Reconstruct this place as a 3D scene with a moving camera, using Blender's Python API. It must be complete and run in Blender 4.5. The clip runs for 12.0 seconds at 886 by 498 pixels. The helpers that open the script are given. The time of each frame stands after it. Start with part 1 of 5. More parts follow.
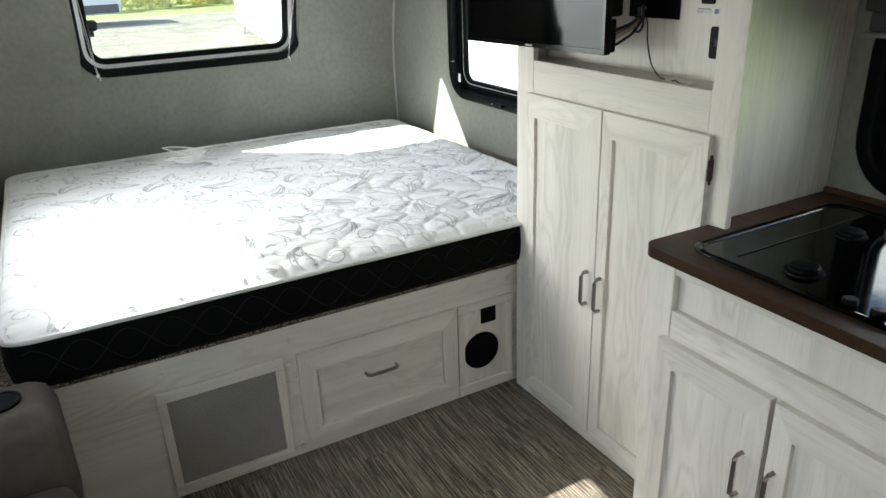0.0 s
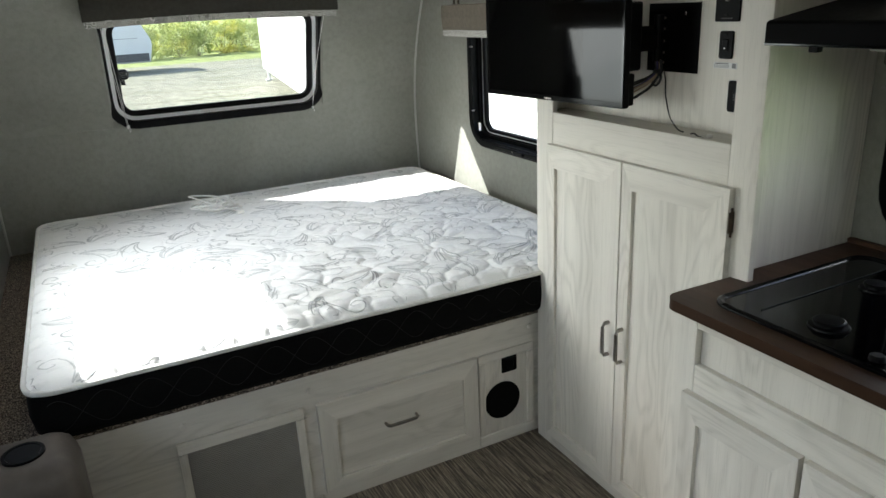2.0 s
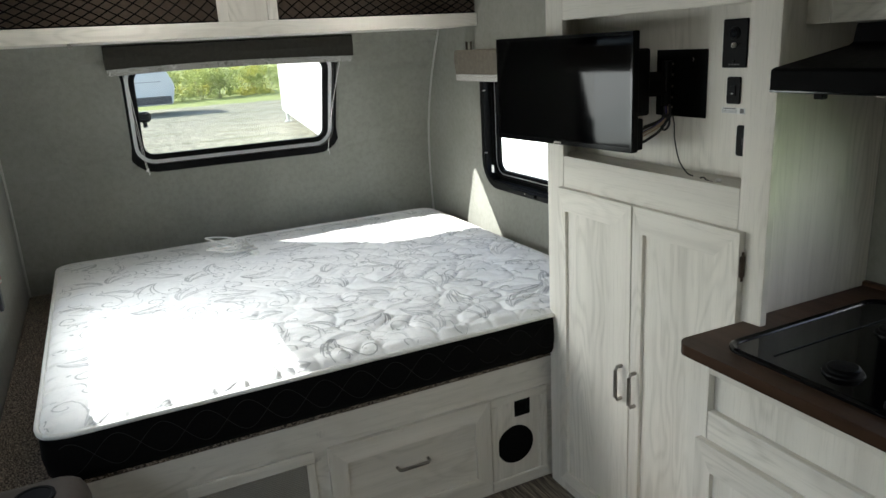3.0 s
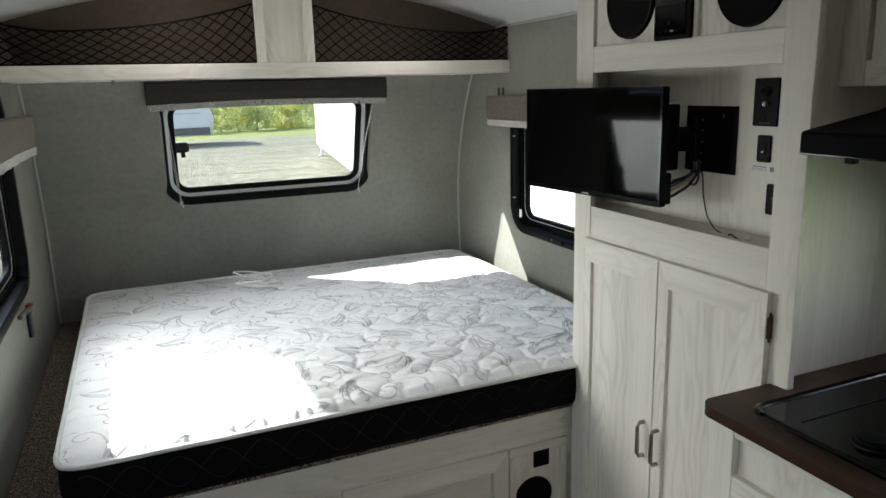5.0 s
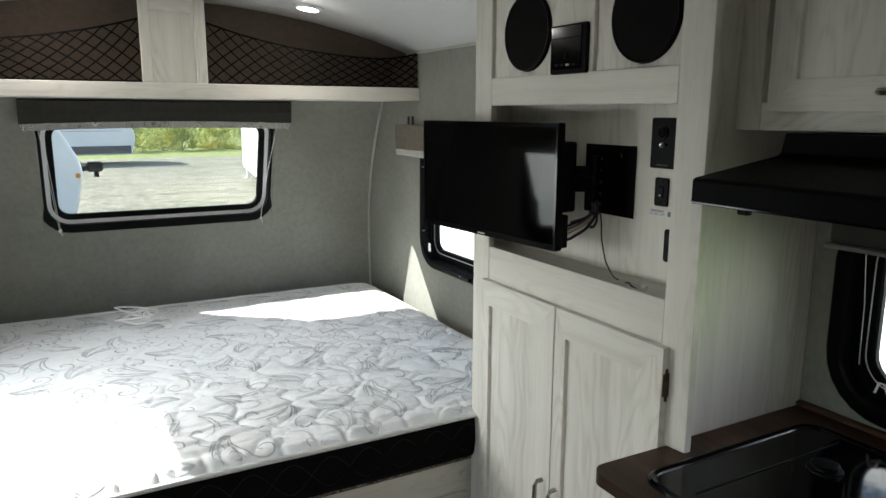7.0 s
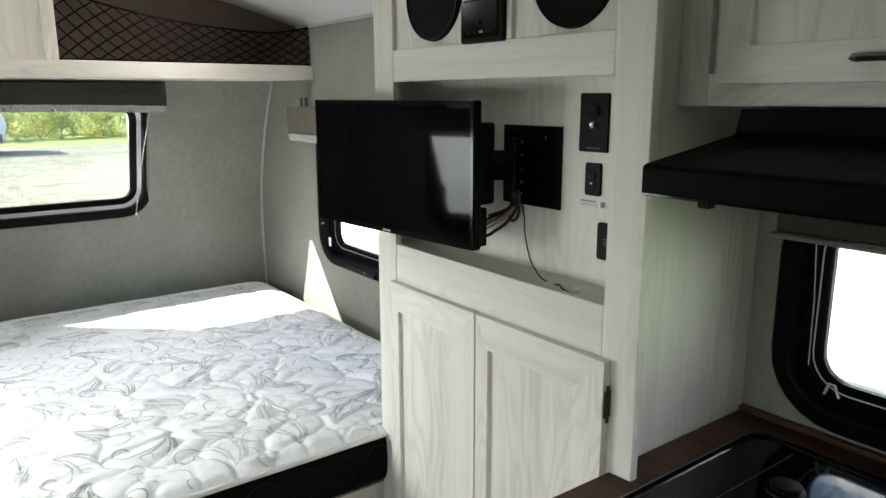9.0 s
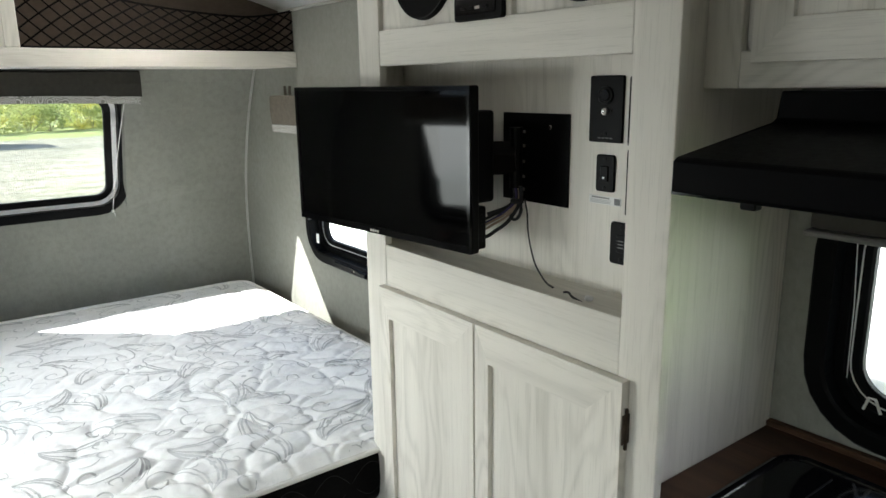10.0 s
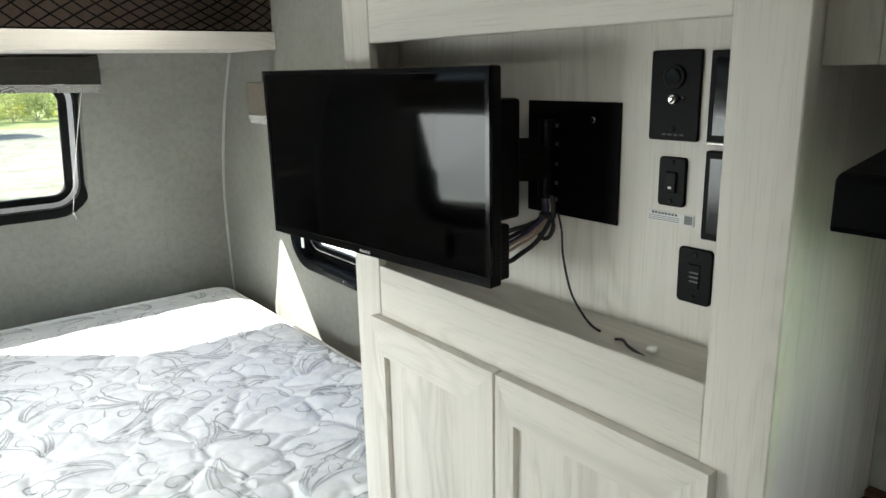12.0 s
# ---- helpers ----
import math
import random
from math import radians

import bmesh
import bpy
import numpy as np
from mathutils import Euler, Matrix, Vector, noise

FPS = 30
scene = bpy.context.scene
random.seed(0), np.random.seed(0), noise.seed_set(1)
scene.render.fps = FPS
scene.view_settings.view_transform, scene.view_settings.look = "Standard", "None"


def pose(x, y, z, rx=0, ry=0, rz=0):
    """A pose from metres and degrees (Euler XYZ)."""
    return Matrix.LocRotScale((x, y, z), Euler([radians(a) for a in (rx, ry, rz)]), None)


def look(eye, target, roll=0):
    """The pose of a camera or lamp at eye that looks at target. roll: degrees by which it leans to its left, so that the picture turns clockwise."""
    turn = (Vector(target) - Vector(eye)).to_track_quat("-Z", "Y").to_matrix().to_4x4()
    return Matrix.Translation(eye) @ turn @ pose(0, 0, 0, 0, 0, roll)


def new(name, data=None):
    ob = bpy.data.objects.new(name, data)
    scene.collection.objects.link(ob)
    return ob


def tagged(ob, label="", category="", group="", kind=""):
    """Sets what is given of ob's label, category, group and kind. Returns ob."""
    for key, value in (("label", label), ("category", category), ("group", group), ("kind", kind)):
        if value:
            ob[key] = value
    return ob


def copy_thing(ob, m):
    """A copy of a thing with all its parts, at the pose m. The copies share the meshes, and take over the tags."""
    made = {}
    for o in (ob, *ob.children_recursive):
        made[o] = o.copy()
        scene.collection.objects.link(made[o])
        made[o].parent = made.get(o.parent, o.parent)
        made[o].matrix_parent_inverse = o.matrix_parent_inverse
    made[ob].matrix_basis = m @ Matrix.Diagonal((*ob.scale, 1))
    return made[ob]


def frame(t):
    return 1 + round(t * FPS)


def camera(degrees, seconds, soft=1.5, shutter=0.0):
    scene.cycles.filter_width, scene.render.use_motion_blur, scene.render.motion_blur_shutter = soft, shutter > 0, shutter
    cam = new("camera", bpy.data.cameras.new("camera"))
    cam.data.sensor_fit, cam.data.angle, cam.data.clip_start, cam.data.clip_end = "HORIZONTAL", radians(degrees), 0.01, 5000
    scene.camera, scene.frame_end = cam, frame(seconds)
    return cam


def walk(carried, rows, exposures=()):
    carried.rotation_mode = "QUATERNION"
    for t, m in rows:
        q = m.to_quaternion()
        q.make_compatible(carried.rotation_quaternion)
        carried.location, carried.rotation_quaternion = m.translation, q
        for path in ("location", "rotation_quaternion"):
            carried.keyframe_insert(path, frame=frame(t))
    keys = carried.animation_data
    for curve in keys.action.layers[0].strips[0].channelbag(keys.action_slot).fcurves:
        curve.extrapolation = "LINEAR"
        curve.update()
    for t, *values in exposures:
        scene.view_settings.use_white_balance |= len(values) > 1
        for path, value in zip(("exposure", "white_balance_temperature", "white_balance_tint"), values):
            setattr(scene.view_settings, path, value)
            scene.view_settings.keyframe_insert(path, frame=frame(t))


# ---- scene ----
cam = camera(64.0, 12.0)
PATH = [
    (0, (0.075, -0.076, 1.54), (0.947, 1.553, 0.774), -2.3),
    (0.5, (0.062, -0.077, 1.551), (0.937, 1.564, 0.816), -2.2),
    (1, (0.064, -0.077, 1.554), (0.936, 1.58, 0.852), -2.1),
    (1.5, (0.074, -0.079, 1.563), (0.928, 1.6, 0.889), -2.7),
    (2, (0.078, -0.077, 1.568), (0.921, 1.614, 0.914), -2.9),
    (2.5, (0.085, -0.086, 1.577), (0.913, 1.63, 0.971), -3.3),
    (3, (0.091, -0.088, 1.583), (0.912, 1.651, 1.034), -3.3),
    (3.5, (0.094, -0.092, 1.593), (0.899, 1.667, 1.086), -3.2),
    (5.5, (0.113, -0.085, 1.612), (0.887, 1.711, 1.193), -1.2),
    (6, (0.175, -0.054, 1.619), (1.0, 1.725, 1.228), -0.8),
    (6.5, (0.236, -0.023, 1.621), (1.099, 1.739, 1.231), -0.3),
    (7, (0.29, 0.014, 1.618), (1.234, 1.736, 1.24), 0.2),
    (7.5, (0.316, 0.064, 1.611), (1.359, 1.73, 1.243), 0.3),
    (9.5, (0.481, 0.311, 1.602), (1.655, 1.871, 1.168), -0.4),
    (10, (0.53, 0.376, 1.598), (1.702, 1.932, 1.144), -0.8),
    (10.5, (0.577, 0.426, 1.593), (1.749, 1.963, 1.08), -0.7),
    (11, (0.628, 0.492, 1.59), (1.823, 2.009, 1.073), -0.6),
    (11.5, (0.673, 0.58, 1.593), (1.859, 2.107, 1.082), -0.9),
    (12, (0.707, 0.652, 1.591), (1.887, 2.189, 1.099), -1.3),
]
EXPOSURES = [(0, 2.16), (0.5, 2.04), (1.5, 1.92), (3.5, 1.69), (6.5, 1.63), (9.5, 2.16), (10.5, 2.04), (11.5, 2.06), (12, 2.26)]
walk(cam, [(t, look(eye, target, roll)) for t, eye, target, roll in PATH], EXPOSURES)

# ---------------------------------------------------------------- light
SUN_FROM = Vector((-1.0, 0.727, 0.90)).normalized()
world = bpy.data.worlds.new("sky_world")
scene.world = world
world.use_nodes = True
wn = world.node_tree
sky = wn.nodes.new("ShaderNodeTexSky")
sky.sky_type, sky.sun_disc = "NISHITA", False
sky.sun_elevation = math.asin(SUN_FROM.z)
sky.sun_rotation = math.atan2(SUN_FROM.x, SUN_FROM.y)
sky.air_density, sky.dust_density = 1.0, 1.5
wn.nodes["Background"].inputs["Strength"].default_value = 0.14
wn.links.new(sky.outputs["Color"], wn.nodes["Background"].inputs["Color"])
sun_data = bpy.data.lights.new("sun", "SUN")
sun_data.energy, sun_data.angle, sun_data.color = 4.6, radians(0.5), (0.97, 0.99, 0.95)
sun = new("sun", sun_data)
sun.matrix_world = look(SUN_FROM * 30, (0, 0, 0))


def window_light(name, eye, target, w, h, watts, tint=(0.95, 1.0, 0.97), spread=180.0):
    """Daylight that enters through an opening."""
    d = bpy.data.lights.new(name, "AREA")
    d.shape, d.size, d.size_y, d.energy, d.color = "RECTANGLE", w, h, watts, tint
    d.spread = math.radians(spread)
    ob = new(name, d)
    ob.matrix_world = look(eye, target)
    return ob


window_light("sofa_window_light", (-1.06, 0.47, 1.25), (0.2, 0.75, 0.35), 1.5, 0.52, 1.15, spread=105.0)
window_light("entry_door_light", (2.0, -2.15, 0.48), (0, -1.5, 0.35), 0.62, 0.80, 11.0)
window_light("kitchen_window_light", (1.985, 0.42, 1.18), (0.9, 0.6, 1.05), 1.0, 0.38, 0.20)
window_light("kitchen_grass_glow", (1.995, 0.50, 1.10), (1.58, 1.03, 1.26), 0.6, 0.22, 0.040, (0.62, 1.0, 0.34), 38.0)
window_light("kitchen_sky_glow", (1.995, 0.50, 1.26), (1.58, 1.03, 0.99), 0.6, 0.22, 0.045, (0.76, 0.80, 1.0), 48.0)
window_light("bed_window_light", (-0.46, 2.52, 1.20), (0.9, 2.20, 0.55), 0.95, 0.50, 2.7, spread=108.0)

# ---------------------------------------------------------------- plan
LEFT, RIGHT, REAR, FRONT = -0.34, 1.87, -3.2, 3.775   # inner faces of the walls
WARD_X, WARD_N, WARD_F = 1.41, 0.99, 1.86              # wardrobe face, near end, far end
BASE_Y = 1.885                                         # front of the bed base
SHELF_Y = 3.14
CTR_Z = 0.91


def front_y(z):
    """The front wall stands upright behind the bed and curves inwards towards the shelf."""
    z = min(1.69, max(0.63, z))
    return 3.790 - (0.42 if z > 0.95 else 0.15) * (z - 0.95) ** 2


def ceil_z(x):
    return 2.075 - 0.175 * ((x - 0.765) / 1.105) ** 2


# ---------------------------------------------------------------- building helpers
def part(name, bm, material, parent=None, label="", smooth=False):
    """Links a bmesh as one mesh object, under a thing or a part where one is given."""
    me = bpy.data.meshes.new(name)
    bmesh.ops.recalc_face_normals(bm, faces=bm.faces)
    bm.to_mesh(me)
    bm.free()
    for m in (material if isinstance(material, (list, tuple)) else [material]):
        me.materials.append(m)
    if smooth:
        for p in me.polygons:
            p.use_smooth = True
    ob = new(name, me)
    if parent is not None:
        ob.parent = parent
        if parent.type == "EMPTY":
            ob.matrix_parent_inverse = Matrix.Translation(-parent.location)
    if label:
        tagged(ob, label)
    return ob


def thing(name, at, label, category, group="", kind=""):
    ob = new(name)
    ob.location = Vector(at)
    ob.empty_display_size = 0.1
    return tagged(ob, label, category, group, kind)


def add_box(bm, lo, hi, bevel=0.0, seg=1, m=None):
    """Adds a box with softened edges to a bmesh."""
    x0, y0, z0 = (min(a, b) for a, b in zip(lo, hi))
    x1, y1, z1 = (max(a, b) for a, b in zip(lo, hi))
    v = [bm.verts.new((x, y, z)) for x in (x0, x1) for y in (y0, y1) for z in (z0, z1)]
    fs = [bm.faces.new([v[i] for i in q]) for q in ((0, 1, 3, 2), (4, 6, 7, 5), (0, 4, 5, 1), (2, 3, 7, 6), (0, 2, 6, 4), (1, 5, 7, 3))]
    verts = v
    if bevel > 0:
        edges = list({e for f in fs for e in f.edges})
        r = bmesh.ops.bevel(bm, geom=edges, offset=bevel, segments=seg, profile=0.5, affect="EDGES")
        verts = list({w for f in r["faces"] for w in f.verts})
    if m is not None:
        bmesh.ops.transform(bm, matrix=m, verts=verts)
    return bm


def box(lo, hi, bevel=0.0, seg=1, m=None):
    return add_box(bmesh.new(), lo, hi, bevel, seg, m)


def add_tube(bm, points, radius, sides=8, caps=True):
    """Adds a round tube along points."""
    pts = [Vector(p) for p in points]
    rings = []
    up = Vector((0.13, 0.27, 0.95)).normalized()
    for i, p in enumerate(pts):
        d = (pts[min(i + 1, len(pts) - 1)] - pts[max(i - 1, 0)]).normalized()
        a = d.cross(up)
        if a.length < 0.05:
            a = d.cross(Vector((1, 0, 0)))
        a.normalize()
        b = d.cross(a)
        rings.append([bm.verts.new(p + radius * (math.cos(t) * a + math.sin(t) * b)) for t in (2 * math.pi * k / sides for k in range(sides))])
    for r, s in zip(rings, rings[1:]):
        for k in range(sides):
            bm.faces.new((r[k], r[(k + 1) % sides], s[(k + 1) % sides], s[k]))
    if caps:
        bm.faces.new(rings[0]), bm.faces.new(rings[-1])
    return bm


def tube(points, radius, sides=8):
    return add_tube(bmesh.new(), points, radius, sides)


def curve_points(ctrl, n=10):
    """A smooth line through control points."""
    c = [Vector(p) for p in ctrl]
    c = [2 * c[0] - c[1]] + c + [2 * c[-1] - c[-2]]
    out = []
    for i in range(1, len(c) - 2):
        for k in range(n):
            t = k / n
            p0, p1, p2, p3 = c[i - 1], c[i], c[i + 1], c[i + 2]
            out.append(0.5 * (2 * p1 + (p2 - p0) * t + (2 * p0 - 5 * p1 + 4 * p2 - p3) * t * t + (3 * p1 - p0 - 3 * p2 + p3) * t ** 3))
    return out + [c[-2]]


def rounded(w, h, r, n=6):
    """Corners of a rounded rectangle round the origin, counter-clockwise."""
    out = []
    for cx, cy, a0 in ((w / 2 - r, h / 2 - r, 0), (-w / 2 + r, h / 2 - r, 90), (-w / 2 + r, -h / 2 + r, 180), (w / 2 - r, -h / 2 + r, 270)):
        for k in range(n + 1):
            a = radians(a0 + 90 * k / n)
            out.append((cx + r * math.cos(a), cy + r * math.sin(a)))
    return out


def add_ring(bm, loops):
    """Skins closed loops of equal length, one after the other; the last joins the first."""
    rows = [[bm.verts.new(p) for p in loop] for loop in loops]
    n = len(rows[0])
    for a, b in zip(rows, rows[1:] + rows[:1]):
        for k in range(n):
            bm.faces.new((a[k], a[(k + 1) % n], b[(k + 1) % n], b[k]))
    return bm


def add_slab(bm, outline, place, depth, bevel=0.0):
    """A plate with the given outline (u, v), lifted from place(u, v, w) by depth along w."""
    lo = [bm.verts.new(place(u, v, 0)) for u, v in outline]
    n = len(lo)
    rows = [lo]
    if bevel > 0:
        cu, cv = sum(p[0] for p in outline) / n, sum(p[1] for p in outline) / n
        rows.append([bm.verts.new(place(u, v, depth - bevel)) for u, v in outline])
        def inset(u, v):
            d = math.hypot(u - cu, v - cv) or 1
            return u - (u - cu) / d * bevel, v - (v - cv) / d * bevel
        rows.append([bm.verts.new(place(*inset(u, v), depth)) for u, v in outline])
    else:
        rows.append([bm.verts.new(place(u, v, depth)) for u, v in outline])
    for a, b in zip(rows, rows[1:]):
        for k in range(n):
            bm.faces.new((a[k], a[(k + 1) % n], b[(k + 1) % n], b[k]))
    bm.faces.new(rows[0]), bm.faces.new(rows[-1])
    return bm


def disc(n=32):
    return [(math.cos(2 * math.pi * k / n), math.sin(2 * math.pi * k / n)) for k in range(n)]


# ---------------------------------------------------------------- materials
def material(name, rough=0.6, metal=0.0):
    m = bpy.data.materials.new(name)
    m.use_nodes = True
    nt = m.node_tree
    b = nt.nodes["Principled BSDF"]
    b.inputs["Roughness"].default_value, b.inputs["Metallic"].default_value = rough, metal
    return m, nt, b


def coords(nt, scale=(1, 1, 1), kind="Object", rot=(0, 0, 0)):
    tc, mp = nt.nodes.new("ShaderNodeTexCoord"), nt.nodes.new("ShaderNodeMapping")
    mp.inputs["Scale"].default_value = scale
    mp.inputs["Rotation"].default_value = [radians(a) for a in rot]
    nt.links.new(tc.outputs[kind], mp.inputs["Vector"])
    return mp.outputs["Vector"]


def noise_tex(nt, vec, scale, detail=4, rough=0.55, distort=0.0):
    n = nt.nodes.new("ShaderNodeTexNoise")
    n.inputs["Scale"].default_value, n.inputs["Detail"].default_value = scale, detail
    n.inputs["Roughness"].default_value, n.inputs["Distortion"].default_value = rough, distort
    nt.links.new(vec, n.inputs["Vector"])
    return n.outputs["Fac"]


def ramp(nt, fac, stops):
    r = nt.nodes.new("ShaderNodeValToRGB")
    e = r.color_ramp.elements
    while len(e) < len(stops):
        e.new(0.5)
    for k, (p, c) in zip(e, stops):
        k.position, k.color = p, (*c, 1) if len(c) == 3 else c
    nt.links.new(fac, r.inputs["Fac"])
    return r.outputs["Color"]


def mix(nt, a, b, fac, mode="MIX"):
    n = nt.nodes.new("ShaderNodeMix")
    n.data_type, n.blend_type = "RGBA", mode
    for sock, val in ((n.inputs[6], a), (n.inputs[7], b), (n.inputs[0], fac)):
        if isinstance(val, (int, float)):
            sock.default_value = val
        elif isinstance(val, tuple):
            sock.default_value = (*val, 1)
        else:
            nt.links.new(val, sock)
    return n.outputs[2]


def calc(nt, op, a, b=0.0, c=0.0):
    n = nt.nodes.new("ShaderNodeMath")
    n.operation = op
    for sock, val in zip(n.inputs, (a, b, c)):
        if isinstance(val, (int, float)):
            sock.default_value = val
        else:
            nt.links.new(val, sock)
    return n.outputs[0]


def bump(nt, b, height, strength=0.2, dist=0.01):
    n = nt.nodes.new("ShaderNodeBump")
    n.inputs["Strength"].default_value, n.inputs["Distance"].default_value = strength, dist
    nt.links.new(height, n.inputs["Height"])
    nt.links.new(n.outputs["Normal"], b.inputs["Normal"])


def base(nt, b, col):
    nt.links.new(col, b.inputs["Base Color"])


def plain(name, col, rough=0.5, metal=0.0, vary=0.08, scale=12.0, relief=0.0, spec=0.5):
    """A plain finish with faint unevenness of tone and gloss."""
    m, nt, b = material(name, rough, metal)
    b.inputs["Specular IOR Level"].default_value = spec
    v = coords(nt)
    n = noise_tex(nt, v, scale, 5)
    lo, hi = tuple(c * (1 - vary) for c in col), tuple(min(1, c * (1 + vary)) for c in col)
    base(nt, b, ramp(nt, n, [(0.3, lo), (0.7, hi)]))
    n2 = noise_tex(nt, v, scale * 9, 3)
    nt.links.new(calc(nt, "MULTIPLY_ADD", n2, 0.16, max(0.0, rough - 0.08)), b.inputs["Roughness"])
    if relief:
        bump(nt, b, n2, relief, 0.002)
    return m


def grained(name, axis, light, dark, deep, rough=0.5, spec=0.4):
    """Printed ash grain along one axis: long fibres, cathedral arches and broad tone bands."""
    m, nt, b = material(name, rough)
    b.inputs["Specular IOR Level"].default_value = spec
    st = {"x": (1.6, 58, 58), "y": (58, 1.6, 58), "z": (58, 58, 1.6)}[axis]
    ws = {"x": (1.5, 7, 7), "y": (7, 1.5, 7), "z": (7, 7, 1.5)}[axis]
    bs = {"x": (0.25, 9, 9), "y": (9, 0.25, 9), "z": (9, 9, 0.25)}[axis]
    oi = nt.nodes.new("ShaderNodeObjectInfo")
    def shifted(scale):
        v = coords(nt, scale)
        a = nt.nodes.new("ShaderNodeVectorMath")
        a.operation = "MULTIPLY_ADD"
        cx = nt.nodes.new("ShaderNodeCombineXYZ")
        for k in range(3):
            nt.links.new(oi.outputs["Random"], cx.inputs[k])
        nt.links.new(cx.outputs[0], a.inputs[0])
        a.inputs[1].default_value = (17.0, 23.0, 31.0)
        nt.links.new(v, a.inputs[2])
        return a.outputs[0]
    fibre = noise_tex(nt, shifted(st), 5.0, 6, 0.7)
    field = noise_tex(nt, shifted(ws), 1.0, 2, 0.4)
    rings = calc(nt, "MULTIPLY_ADD", calc(nt, "SINE", calc(nt, "MULTIPLY", field, 105.0)), 0.5, 0.5)
    rings = calc(nt, "POWER", rings, 2.2)
    patch = ramp(nt, noise_tex(nt, shifted({"x": (1.1, 5, 5), "y": (5, 1.1, 5), "z": (5, 5, 1.1)}[axis]), 1.0, 2, 0.4), [(0.44, (0, 0, 0)), (0.56, (1, 1, 1))])
    band = noise_tex(nt, shifted(bs), 1.0, 3, 0.5)
    streak = noise_tex(nt, shifted({"x": (0.7, 34, 34), "y": (34, 0.7, 34), "z": (34, 34, 0.7)}[axis]), 1.0, 3, 0.6)
    c = ramp(nt, band, [(0.3, dark), (0.62, light)])
    c = mix(nt, c, deep, calc(nt, "MULTIPLY", calc(nt, "MULTIPLY", rings, patch), calc(nt, "MULTIPLY_ADD", fibre, 0.60, -0.08)))
    c = mix(nt, c, deep, calc(nt, "MULTIPLY", ramp(nt, streak, [(0.50, (0, 0, 0)), (0.72, (1, 1, 1))]), 0.17))
    c = mix(nt, c, deep, calc(nt, "MULTIPLY", calc(nt, "GREATER_THAN", fibre, 0.57), 0.15))
    base(nt, b, c)
    bump(nt, b, fibre, 0.12, 0.002)
    nt.links.new(calc(nt, "MULTIPLY_ADD", fibre, 0.2, rough - 0.1), b.inputs["Roughness"])
    return m


LT, DK, DP = (0.765, 0.732, 0.665), (0.63, 0.60, 0.54), (0.34, 0.32, 0.27)
WOOD = {a: grained("whitewashed_ash_" + a, a, LT, DK, DP) for a in "xyz"}
COUNTER = grained("dark_walnut_laminate", "y", (0.085, 0.046, 0.028), (0.026, 0.014, 0.009), (0.003, 0.002, 0.0015), 0.40, 0.12)
PLASTIC = plain("black_plastic", (0.0015, 0.0015, 0.0017), 0.45, vary=0.2, spec=0.10)
SATIN = plain("satin_black_metal", (0.0015, 0.0015, 0.0017), 0.42, vary=0.2, spec=0.10)
RUBBER = plain("black_window_frame", (0.003, 0.0032, 0.0035), 0.40, vary=0.25, relief=0.05, spec=0.08)
STEEL = plain("brushed_nickel", (0.30, 0.28, 0.255), 0.36, 1.0, scale=40)
CHROME = plain("chrome", (0.75, 0.75, 0.76), 0.12, 1.0)
WHITE = plain("white_plastic", (0.74, 0.74, 0.72), 0.45, vary=0.04)
CORD = plain("white_cord", (0.78, 0.77, 0.75), 0.6, vary=0.08)
BRONZE = plain("dark_bronze", (0.075, 0.055, 0.040), 0.42, 0.8, vary=0.3, scale=60)


def wall_paper():
    m, nt, b = material("mottled_taupe_wall_panel", 0.72)
    v = coords(nt)
    big = noise_tex(nt, v, 3.0, 5, 0.6)
    fine = noise_tex(nt, v, 38.0, 5, 0.6)
    weave = noise_tex(nt, coords(nt, (1, 1, 0.35)), 160.0, 2)
    c = ramp(nt, big, [(0.3, (0.205, 0.206, 0.178)), (0.7, (0.258, 0.259, 0.228))])
    c = mix(nt, c, (0.17, 0.163, 0.143), calc(nt, "MULTIPLY", ramp(nt, fine, [(0.42, (0, 0, 0)), (0.66, (1, 1, 1))]), 0.42))
    c = mix(nt, c, (0.33, 0.32, 0.29), calc(nt, "MULTIPLY", ramp(nt, weave, [(0.5, (0, 0, 0)), (0.72, (1, 1, 1))]), 0.16))
    base(nt, b, c)
    bump(nt, b, weave, 0.04, 0.002)
    return m


WALL = wall_paper()
CEIL = plain("white_ceiling_board", (0.74, 0.74, 0.73), 0.55, vary=0.03, scale=30, relief=0.04)


